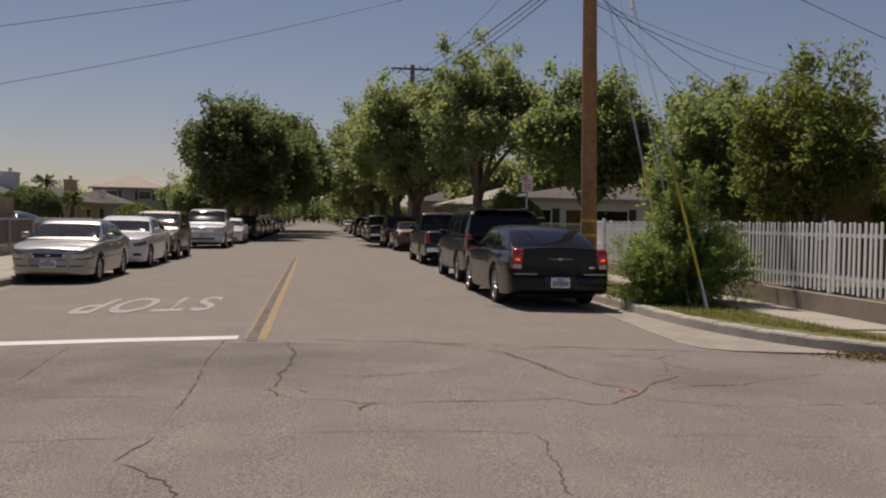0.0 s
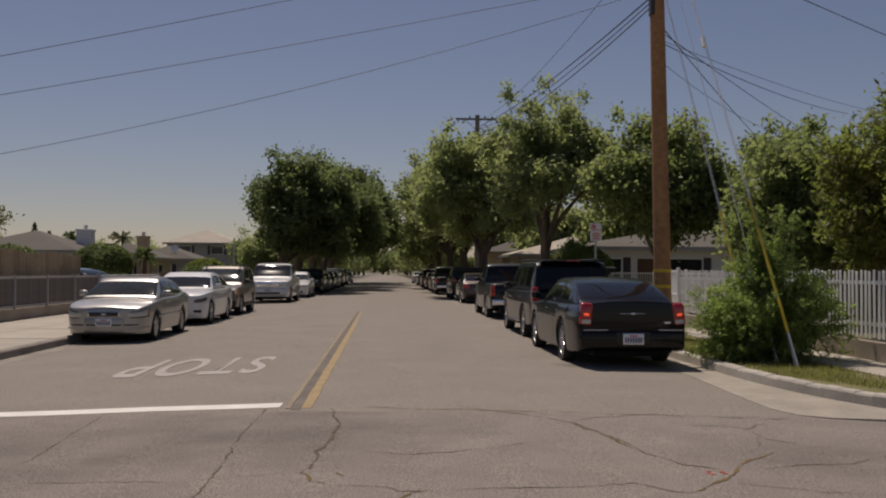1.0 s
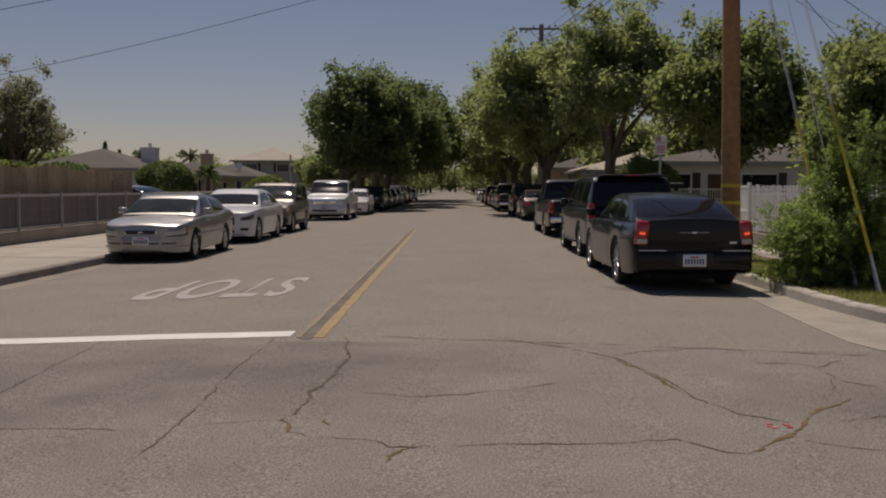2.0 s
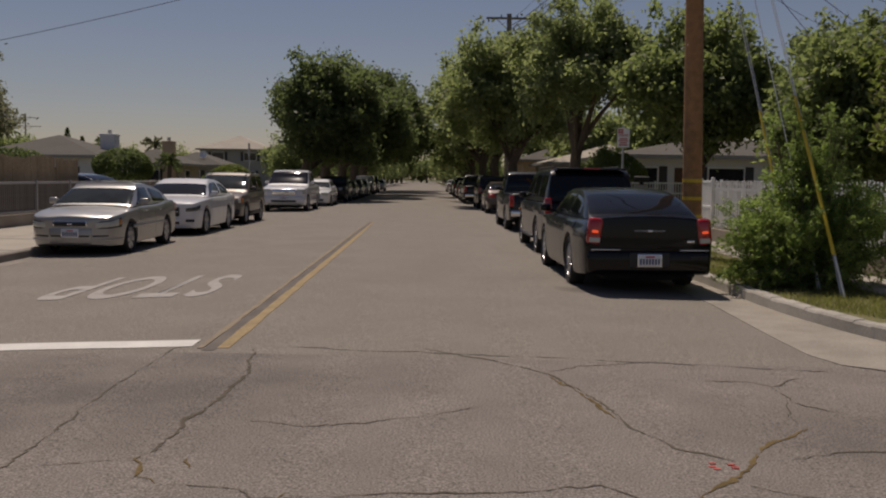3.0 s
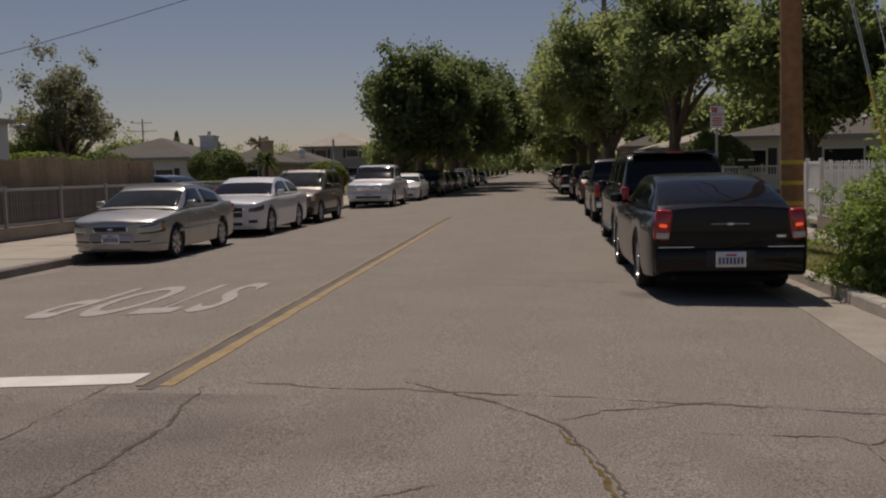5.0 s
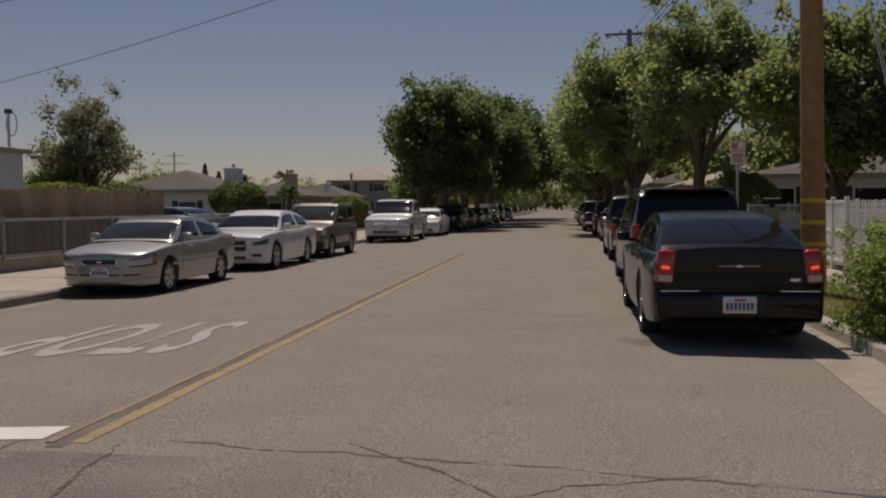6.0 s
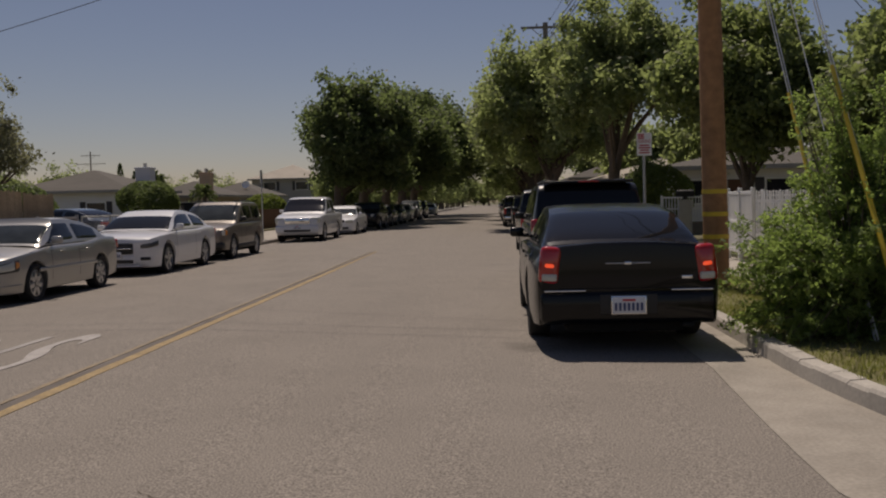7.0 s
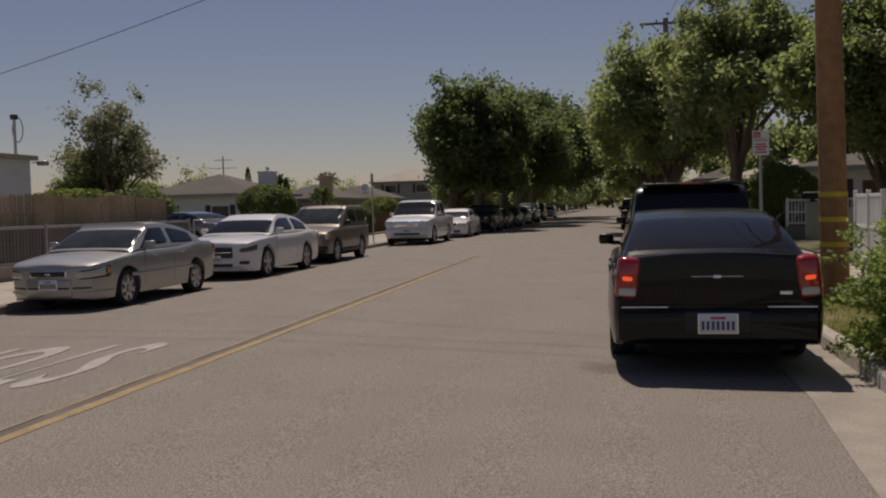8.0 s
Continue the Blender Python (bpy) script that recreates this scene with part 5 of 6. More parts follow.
def hedge(name, x, y, rx, ry, z0, z1, n, leaf, mat, seed, label):
    """A clipped rounded shrub."""
    r = R(seed)
    t = thing(name, Matrix.Translation((x, y, 0.08)), label, "shrub", "shrubs")
    u = r.random(n) * 2 * math.pi
    v = np.arccos(1 - 2 * r.random(n))
    rad = 1 - 0.18 * r.random(n) ** 2
    bumpy = 1 + 0.05 * np.sin(5 * u) * np.sin(4 * v)
    p = np.stack([np.sign(np.cos(u)) * np.abs(np.cos(u)) ** 0.85 * np.sin(v) * rx, np.sin(u) * np.sin(v) * ry, (z0 + z1) / 2 + np.cos(v) * (z1 - z0) / 2], 1)
    c = np.array([0, 0, (z0 + z1) / 2])
    p = c + (p - c) * (rad * bumpy)[:, None]
    part("foliage", quads("foliage", leaf_quads(p, (p - c) * 0.8, leaf, 0.6, r), mat), None, t)
    bm = bmesh.new()
    for k in range(4):
        tube(bm, [(0.1 * k - 0.15, 0, 0), (0.12 * k - 0.2, 0.05, z0 + 0.2), (0.4 * k - 0.6, 0.1, (z0 + z1) / 2)], [0.06, 0.05, 0.02], 6)
    part("stem", bm, BARK, t)
    return t


hedge("round_shrub", -16.4, 57.6, 1.75, 1.6, 0.75, 2.95, 9000, 0.075, LEAF_DARK, 31, "clipped oval dark green shrub before the house")
hedge("hedge", -16.0, 42.0, 1.8, 1.2, 0.3, 2.45, 6000, 0.075, LEAF_DARK, 32, "dense dark green hedge beside the reed fence")
hedge("hedge", -19.5, 43.0, 3.0, 1.3, 0.2, 2.55, 9000, 0.08, LEAF_LIGHT, 33, "pale green hedge behind the reed fence")
hedge("shrub", -12.2, 68.0, 1.6, 1.2, 0.0, 2.2, 6000, 0.08, LEAF_LIGHT, 34, "yellow green shrub beside the street")
hedge("shrub", -10.5, 56.0, 1.0, 1.0, 0.0, 1.6, 4000, 0.07, LEAF_DARK, 35, "low dark shrub beside the street")
hedge("shrub", 9.5, 24.9, 0.45, 0.45, 0.0, 0.9, 2500, 0.04, LEAF_BUSH, 36, "small green shrub at the gate")
hedge("shrub", 9.7, 40.5, 1.2, 1.0, 0.0, 2.5, 7000, 0.06, LEAF_LIGHT, 37, "light green shrub before the white house")

# the feathery shrub at the kerb: arching canes with loose plumes
r = R(41)
shrub = thing("kerb_shrub", Matrix.Translation((6.95, 14.72, 0.04)), "tall feathery green shrub hanging over the kerb", "shrub", "shrubs")
bm = bmesh.new()
cen, lie = [], []
for k in range(330):
    a = r.random() * 2 * math.pi
    lean = 0.12 + 1.28 * r.random() ** 0.75
    tall = (2.35 - 0.95 * lean) * (0.55 + 0.5 * r.random())
    if k % 3 == 0:
        lean, tall = 0.7 + 0.65 * r.random(), 0.2 + 0.85 * r.random()
    if k % 11 == 1:
        a, lean, tall = math.pi * (0.95 + 0.45 * r.random()), 0.9 + 0.35 * r.random(), 0.2 + 0.5 * r.random()
    if k % 23 == 0:
        lean, tall = 0.2 + 0.5 * r.random(), 2.25 + 0.3 * r.random()
    tipx, tipy = math.cos(a) * lean * 1.0, math.sin(a) * lean * 0.72
    p0 = Vector((math.cos(a) * 0.35 * r.random(), math.sin(a) * 0.3 * r.random(), 0))
    droop = (0.3 if tall > 0.6 else 0.45) * lean * r.random()
    sway = Vector((r.normal(0, 0.08), r.normal(0, 0.06), 0))
    pts = [p0, Vector((tipx * 0.35, tipy * 0.35, tall * 0.5)) + sway, Vector((tipx * 0.72, tipy * 0.72, tall * 0.85)) + sway, Vector((tipx, tipy, tall - droop))]
    tube(bm, pts, [0.012, 0.009, 0.006, 0.002], 4)
    for s_ in range(15):
        t = 0.15 + 0.85 * (s_ + r.random()) / 15
        i = min(2, int(t * 3))
        q = np.array(pts[i].lerp(pts[i + 1], t * 3 - i))
        # a side spray: leaflets along a short twig
        w = r.normal(0, 1, 3) + np.array([tipx, tipy, 0.2]) * 0.6
        w /= np.linalg.norm(w)
        n = 17
        along = r.random((n, 1)) * (0.26 - 0.12 * t)
        cen.append(q + w * along + r.normal(0, 0.022, (n, 3)))
        lie.append(np.repeat((r.normal(0, 0.6, 3) + np.array([0, 0, 0.7]))[None], n, 0))
cen, lie = np.concatenate(cen), np.concatenate(lie)
keep = cen[:, 2] > np.where(cen[:, 0] < -0.9, -0.1, 0.02)
part("branchwork", bm, BARK, shrub)
part("foliage", quads("foliage", leaf_quads(cen[keep], lie[keep], 0.027, 0.36, r), LEAF_BUSH), None, shrub)

# grass on the verge
r = R(51)
n = 26000
gx, gy = 6.02 + 1.4 * r.random(n), 9.6 + 19 * r.random(n) ** 1.3
keep = (gy > 12.4) | (gx > 6.1 + (12.4 - gy) * 0.42)
patch_ = np.sin(gx * 3.1 + 1) * np.sin(gy * 1.7) + r.normal(0, 0.5, n)
keep &= patch_ > -0.55
gx, gy = gx[keep], gy[keep]
n = len(gx)
base = np.stack([gx, gy, np.full(n, 0.04)], 1)
a = r.random(n) * 2 * math.pi
side = np.stack([np.cos(a), np.sin(a), np.zeros(n)], 1) * 0.006
tip = base + np.stack([r.normal(0, 0.03, n), r.normal(0, 0.03, n), 0.035 + 0.05 * r.random(n)], 1)
tagged(new("grass", quads("grass", np.stack([base - side, base + side, tip], 1).reshape(-1, 3), BLADE, 3)), "short dry grass blades on the verge", "grass", "", "stuff")
# dry litter at the end of the kerb apron
r = R(52)
n = 2500
px_, py_ = 7.05 + r.normal(0, 0.28, n), 9.15 + r.normal(0, 0.16, n)
base = np.stack([px_, py_, -0.085 + 0.03 * r.random(n)], 1)
tagged(new("leaf_litter", quads("leaf_litter", leaf_quads(base, np.array([0, 0, 1.5]), 0.022, 0.3, r), material("litter", (0.24, 0.17, 0.075), 0.95, island=0.4))), "dry brown leaf litter in the gutter", "litter", "", "stuff")


# ---------------------------------------------------------------- poles, wires, signs
def utility_pole(x, y, height, r0, r1, mat, lean, label, arms=(), bands=()):
    t = thing("utility_pole", Matrix.Translation((x, y, 0.0)), label, "utility pole", "utility poles")
    bm = bmesh.new()
    n = 9
    tube(bm, [(lean[0] * height * k / n, lean[1] * height * k / n, -0.1 + (height + 0.1) * k / n) for k in range(n + 1)], [r0 + (r1 - r0) * k / n for k in range(n + 1)], 16)
    part("post", bm, mat, t, smooth=60)
    for z in bands:
        b = bmesh.new()
        lx, ly = lean[0] * z, lean[1] * z
        rr = r0 + (r1 - r0) * z / height + 0.006
        tube(b, [(lx, ly, z - 0.032), (lx, ly, z + 0.032)], rr, 16)
        part("reflector_band", b, YELLOW, t, "yellow reflector band", smooth=40)
    for z, half, yo in arms:
        b = B(-half, half, yo - 0.06, yo + 0.06, z - 0.06, z + 0.06, 0.01)
        arm = part("crossarm", b, mat, t)
        for sg in (-1, 1):
            bb = bmesh.new()
            tube(bb, [(sg * half * 0.55, yo, z - 0.05), (0.0, yo, z - 0.75)], 0.022, 6)
            part("brace", bb, STEEL, t)
            for q in (0.35, 0.9):
                ib = lathe(bmesh.new(), [(0.001, 0.0), (0.045, 0.02), (0.03, 0.07), (0.05, 0.10), (0.025, 0.15), (0.001, 0.17)], 10)
                bmesh.ops.transform(ib, matrix=Matrix.Translation((sg * half * q, yo, z - 0.07 if q > 0.5 else z + 0.06)) @ Matrix.Rotation(radians(-90 if q < 0.5 else 90), 4, 'Y'), verts=ib.verts)
                part("insulator", ib, TRIM_DARK, arm)
    return t


PX, PY = 6.70, 19.46
main_pole = utility_pole(PX, PY, 12.0, 0.185, 0.135, POLE_WOOD, (-0.018, 0.004), "brown wooden utility pole with yellow reflector bands", [(10.9, 1.3, -0.2)], (1.46, 1.13, 0.80))
bm = B(-0.3, -0.05, -0.1, 0.1, 6.9, 7.35, 0.03)
part("cable_bracket", bm, TRIM_DARK, main_pole)
utility_pole(6.5, 57.3, 11.2, 0.17, 0.14, POLE_GREY, (0, 0), "weathered grey utility pole with a wooden crossarm", [(10.95, 1.35, 0.0)])
utility_pole(-92, 220, 15.5, 0.2, 0.15, POLE_GREY, (0, 0), "distant utility pole with two crossarms", [(14.6, 2.4, 0), (12.6, 3.6, 0)])
utility_pole(6.9, 175, 10.5, 0.17, 0.14, POLE_GREY, (0, 0), "distant weathered utility pole", [(10.2, 1.3, 0.0)])


def cable(p, q, sag, radius, label="black overhead cable sagging from a pole", mat=CABLE, n=22, name="overhead_cable"):
    bm = bmesh.new()
    p, q = Vector(p), Vector(q)
    tube(bm, [p.lerp(q, k / n) - Vector((0, 0, 4 * sag * (k / n) * (1 - k / n))) for k in range(n + 1)], radius, 5)
    return tagged(part(name, bm, mat, None, smooth=60), label, "cable", "overhead cables")


T0 = (PX - 0.1, PY)
cable((*T0, 8.9), (-30, 22.0, 2.2), 0.35, 0.008)
cable((*T0, 7.75), (-30, 22.5, 2.0), 0.35, 0.0075)
cable((*T0, 7.5), (-16.2, 24.5, 3.2), 0.55, 0.007)
# bundle towards the next pole
for k, (z, z2, rad) in enumerate(((7.45, 10.4, 0.018), (7.3, 10.2, 0.012), (7.15, 10.0, 0.015), (8.6, 10.6, 0.008))):
    cable((T0[0] - 0.05 * k, PY, z), (6.4 - 0.1 * k, 57.2, z2), 0.35 + 0.12 * k, rad)
# drops to the houses
cable((*T0, 6.75), (17.2, 38.0, 6.4), 0.12, 0.011)
cable((*T0, 6.35), (20.4, 38.0, 8.2), 0.22, 0.010)
cable((*T0, 6.6), (31.0, 56.0, 8.3), 0.3, 0.010)
cable((*T0, 5.95), (18.1, 38.0, 7.2), 0.35, 0.006)
cable((*T0, 6.4), (24.6, 38.0, 7.9), 0.35, 0.006)
cable((*T0, 8.65), (28.2, 35.3, 8.0), 0.12, 0.012)


def guy(anchor, top, guard, label, strands=2):
    t = thing("guy_wire", Matrix(), label, "guy wire", "guy wires")
    a, b = Vector(anchor), Vector(top)
    for k in range(strands):
        o = Vector((0.035 * k, 0, 0))
        bm = bmesh.new()
        tube(bm, [a + o * 0.3, a.lerp(b, 0.5) + o, b + o * 0.5], 0.007, 5)
        part("strand", bm, STRAND, t, "bright steel strand")
    if guard:
        z0, z1 = guard
        f = lambda z: a.lerp(b, (z - a.z) / (b.z - a.z))
        bm = bmesh.new()
        tube(bm, [f(z0), f((z0 + z1) / 2), f(z1)], [0.024, 0.023, 0.020], 10)
        part("guard", bm, YELLOW, t, "yellow plastic guard", smooth=60)
    bm = bmesh.new()
    tube(bm, [a - Vector((0, 0, 0.15)), a.lerp(b, 0.06)], 0.016, 8)
    part("anchor_rod", bm, STEEL, t, smooth=60)
    return t


guy((6.87, 14.95, 0.03), (6.47, PY - 0.15, 8.1), (0.35, 2.52), "twin steel guy wires with a yellow guard")
g2 = guy((6.80, 13.32, 0.03), (6.47, PY - 0.15, 9.9), (0.55, 2.62), "steel guy wires with a yellow guard at the kerb")
guy((6.84, 14.1, 0.03), (6.47, PY - 0.15, 9.2), None, "bare steel guy wire", 1)
f = Vector((6.80, 13.32, 0.03)).lerp(Vector((6.47, PY - 0.15, 9.9)), 0.57)
bm = bmesh.new()
tube(bm, [f - Vector((0, 0.05, 0.09)), f + Vector((0, 0.05, 0.09))], 0.045, 8)
part("strain_insulator", bm, WHITE_PAINT, g2, "white strain insulator")


def text_mesh(body, width, height, mat):
    c = bpy.data.curves.new("lettering", 'FONT')
    c.body = body
    o = bpy.data.objects.new("lettering", c)
    scene.collection.objects.link(o)
    bpy.context.view_layer.update()
    me = bpy.data.meshes.new_from_object(o.evaluated_get(bpy.context.evaluated_depsgraph_get()))
    bpy.data.objects.remove(o)
    p = np.array([v.co[:] for v in me.vertices])
    a, b = p.min(0), p.max(0)
    for v in me.vertices:
        v.co = ((v.co.x - a[0]) / (b[0] - a[0]) * width - width / 2, (v.co.y - a[1]) / (b[1] - a[1]) * height, 0)
    me.materials.append(mat)
    return me


sign = thing("parking_sign", Matrix.Translation((6.64, 25.48, 0.045)), "white no parking sign with red writing on a steel post", "sign", "signs")
bm = bmesh.new()
tube(bm, [(0, 0.03, -0.05), (0, 0.03, 2.80)], 0.03, 8)
part("post", bm, STEEL, sign, smooth=60)
board = part("sign_board", B(-0.155, 0.155, -0.012, 0.0, 2.24, 2.72, 0.003), SIGN_WHITE, sign)
up = Matrix.Rotation(radians(90), 4, 'X')
part("lettering", B(-0.135, -0.005, -0.0145, -0.0125, 2.59, 2.70), INK_RED, board)
part("lettering", text_mesh("NO", 0.10, 0.075, SIGN_WHITE), None, board, m=Matrix.Translation((-0.07, -0.0165, 2.607)) @ up)
part("lettering", text_mesh("PARKING", 0.25, 0.065, INK_RED), None, board, m=Matrix.Translation((0, -0.014, 2.51)) @ up)
for k, (w, z) in enumerate(((0.20, 2.455), (0.24, 2.405), (0.18, 2.355), (0.22, 2.30))):
    part("text_bar", B(-w / 2, w / 2, -0.0145, -0.0125, z - 0.012, z + 0.014), INK_RED, board)
sg2 = thing("street_sign", Matrix.Translation((-6.3, 44.0, 0.05)), "grey sign on a steel post, seen edge on", "sign", "signs")
bm = bmesh.new()
tube(bm, [(0, 0, -0.05), (0, 0, 2.9)], 0.028, 8)
part("post", bm, STEEL, sg2, smooth=60)
part("sign_board", B(-0.02, 0.02, -0.15, 0.15, 2.35, 2.85, 0.004), STEEL, sg2)


# ---------------------------------------------------------------- fences and walls
structure("wall_low_right", B(8.42, 8.62, 9.0, 24.0, -0.2, 0.36, 0.012), BLOCK, "low stained concrete wall under the picket fence", "wall")
fence = thing("picket_fence", Matrix.Translation((8.5, 0, 0)), "white metal picket fence on a low wall", "fence")
pk_m = finish(box(bmesh.new(), -0.007, 0.007, -0.031, 0.031, 0.40, 1.47, 0.005), "picket", WHITE_PAINT)
post_m = finish(B(-0.03, 0.03, -0.03, 0.03, 0.34, 1.50, 0.008), "post", WHITE_PAINT)
for z in (0.62, 1.28):
    part("rail", B(0.007, 0.035, 9.1, 23.9, z - 0.03, z + 0.03, 0.004), WHITE_PAINT, fence)
y = 9.15
k = 0
while y < 23.9:
    lean = 0.6 * math.sin(k * 1.7)
    part("picket", pk_m, None, fence, m=Matrix.Translation((0, y, 0.012 * math.sin(k * 2.3))) @ Matrix.Rotation(radians(lean), 4, 'X'))
    if k % 27 == 0:
        part("post", post_m, None, fence, m=Matrix.Translation((0.05, y + 0.06, 0)))
    y += 0.133
    k += 1
# gate and neighbour's fence
gate = thing("gate", Matrix.Translation((8.5, 25.0, 0.0)), "white metal panel gate standing beside the pavement", "gate")
for yy in (-0.95, 0.0, 0.95):
    part("gate_post", B(-0.04, 0.04, yy - 0.04, yy + 0.04, 0.0, 1.55, 0.01), WHITE_PAINT, gate)
for z in (0.25, 0.85, 1.45):
    part("gate_rail", B(-0.02, 0.02, -0.95, 0.95, z - 0.03, z + 0.03, 0.005), WHITE_PAINT, gate)
bar_m = finish(B(-0.012, 0.012, -0.03, 0.03, 0.25, 1.45, 0.004), "gate_bar", WHITE_PAINT)
for k in range(17):
    part("gate_bar", bar_m, None, gate, m=Matrix.Translation((0.0, -0.85 + k * 0.107, 0)))
structure("wall_low_drive", B(9.3, 15.0, 38.4, 38.6, -0.2, 0.52, 0.012), BLOCK, "low concrete wall beside the driveway", "wall")
lat = thing("lattice_fence", Matrix.Translation((9.35, 38.5, 0)), "white metal lattice fence on a low wall", "fence")
for z in (0.62, 0.98, 1.38):
    part("rail", B(0.0, 5.6, -0.02, 0.02, z - 0.03, z + 0.03, 0.004), WHITE_PAINT, lat)
lb = finish(B(-0.016, 0.016, -0.01, 0.01, 0.56, 1.40, 0.003), "bar", WHITE_PAINT)
for k in range(54):
    part("bar", lb, None, lat, m=Matrix.Translation((0.05 + k * 0.103, 0, 0)))
for k in range(5):
    part("post", B(-0.035 + 1.39 * k, 0.035 + 1.39 * k, -0.035, 0.035, 0.5, 1.46, 0.006), WHITE_PAINT, lat)
mb = thing("mailbox", Matrix.Translation((9.98, 37.6, 0.1)) @ Matrix.Scale(1.12, 4), "dark metal mailbox on a grey post", "mailbox")
part("post", B(-0.2, 0.2, -0.06, 0.06, -0.02, 1.08, 0.01), STEEL, mb, "grey panel post")
bm = lathe(bmesh.new(), [(0.001, -0.26), (0.10, -0.26), (0.10, 0.26), (0.001, 0.26)], 16)
bmesh.ops.transform(bm, matrix=Matrix.Translation((0, 0, 1.27)), verts=bm.verts)
box(bm, -0.26, 0.26, -0.10, 0.10, 1.16, 1.27)
box(bm, -0.06, 0.06, -0.04, 0.04, 1.07, 1.17)
part("box", bm, BLACK_TRIM, mb, smooth=50)

structure("wall_low_left", B(-9.3, -9.08, 11.0, 33.0, -0.2, 0.36, 0.012), BLOCK, "low stained block wall under the railing", "wall")
rail = thing("railing", Matrix.Translation((-9.15, 0, 0)), "grey metal railing with brown slats on a low wall", "fence")
for z in (0.42, 1.2):
    part("rail", B(-0.02, 0.035, 11.1, 32.9, z - 0.03, z + 0.035, 0.005), GREY_PAINT, rail)
slat_m = finish(B(-0.012, 0.012, -0.045, 0.045, 0.42, 1.2, 0.004), "slat", SLAT)
for k in range(190):
    part("slat", slat_m, None, rail, m=Matrix.Translation((-0.012, 11.2 + k * 0.114, 0)))
rp = finish(B(-0.035, 0.035, -0.035, 0.035, 0.34, 1.28, 0.006), "post", GREY_PAINT)
for k in range(10):
    part("post", rp, None, rail, m=Matrix.Translation((0.03, 11.2 + k * 2.4, 0)))
reed = thing("reed_fence", Matrix.Translation((-9.55, 0, 0)), "tall weathered brown reed fence behind the railing", "fence")
r = R(61)
for k in range(54):
    bm = bmesh.new()
    y0 = 10.6 + k * 0.4
    for j in range(14):
        yy = y0 + (j + 0.5) * 0.4 / 14
        zt = 1.93 + 0.05 * math.sin(k * 0.7) + r.normal(0, 0.02)
        tube(bm, [(r.normal(0, 0.008), yy, 0.1), (r.normal(0, 0.01), yy + r.normal(0, 0.006), 1.0), (r.normal(0, 0.012), yy + r.normal(0, 0.01), zt)], 0.017, 4)
    part("reed_panel", bm, REED, reed)
for z in (0.5, 1.5):
    part("rail", B(-0.06, -0.02, 10.6, 32.2, z - 0.03, z + 0.03), TIMBER, reed)
board_f = thing("board_fence", Matrix.Translation((-10.2, 0, 0)), "brown timber board fence along the pavement", "fence")
bd = finish(B(-0.012, 0.012, -0.09, 0.09, 0.05, 1.25, 0.004), "board", TIMBER)
for k in range(120):
    part("board", bd, None, board_f, m=Matrix.Translation((0.004 * math.sin(k * 3.3), 42.0 + k * 0.19, 0.02 * math.sin(k * 1.9))))
part("rail", B(-0.05, -0.012, 42, 64.8, 0.9, 0.98), TIMBER, board_f)
mesh_f = thing("wire_fence", Matrix.Translation((-9.2, 0, 0)), "grey wire fence with steel posts", "fence")
for k in range(5):
    bm = bmesh.new()
    tube(bm, [(0, 33.3 + k * 2.1, 0.0), (0, 33.3 + k * 2.1, 1.25)], 0.03, 8)
    part("post", bm, STEEL, mesh_f, smooth=60)
bm = bmesh.new()
tube(bm, [(0, 33.3, 1.22), (0, 41.7, 1.22)], 0.022, 6)
part("top_rail", bm, STEEL, mesh_f, smooth=60)
bm = bmesh.new()
for k in range(70):
    for sg in (-1, 1):
        y0 = 33.3 + k * 0.12
        tube(bm, [(0, y0, 0.05 if sg > 0 else 1.2), (0, min(y0 + 1.15, 41.7), 1.2 if sg > 0 else 0.05)], 0.004, 3)
part("mesh", bm, STEEL, mesh_f)


# ---------------------------------------------------------------- houses
def hip_roof(bm, x0, x1, y0, y1, z, ridge, over=0.5, thick=0.16, gable=False):
    """A hipped roof with eaves, its ridge along the longer side."""
    X0, X1, Y0, Y1 = x0 - over, x1 + over, y0 - over, y1 + over
    if X1 - X0 >= Y1 - Y0:
        k = 0.0 if gable else (Y1 - Y0) / 2
        a, b = (X0 + k, (Y0 + Y1) / 2), (X1 - k, (Y0 + Y1) / 2)
        order = lambda c, d, e, g, p, q: ((c, d, q, p), (d, e, q), (e, g, p, q), (g, c, p))
    else:
        k = 0.0 if gable else (X1 - X0) / 2
        a, b = ((X0 + X1) / 2, Y0 + k), ((X0 + X1) / 2, Y1 - k)
        order = lambda c, d, e, g, p, q: ((c, d, p), (d, e, q, p), (e, g, q), (g, c, p, q))
    for dz, flip in ((0.0, False), (-thick, True)):
        v = [bm.verts.new((x, y, z + dz)) for x, y in ((X0, Y0), (X1, Y0), (X1, Y1), (X0, Y1))]
        p, q = bm.verts.new((*a, ridge + dz)), bm.verts.new((*b, ridge + dz))
        for f_ in order(*v, p, q):
            bm.faces.new(f_)
        if not flip:
            upper = v
    for i in range(4):
        bm.faces.new((upper[i], upper[(i + 1) % 4], v[(i + 1) % 4], v[i]))
    return bm


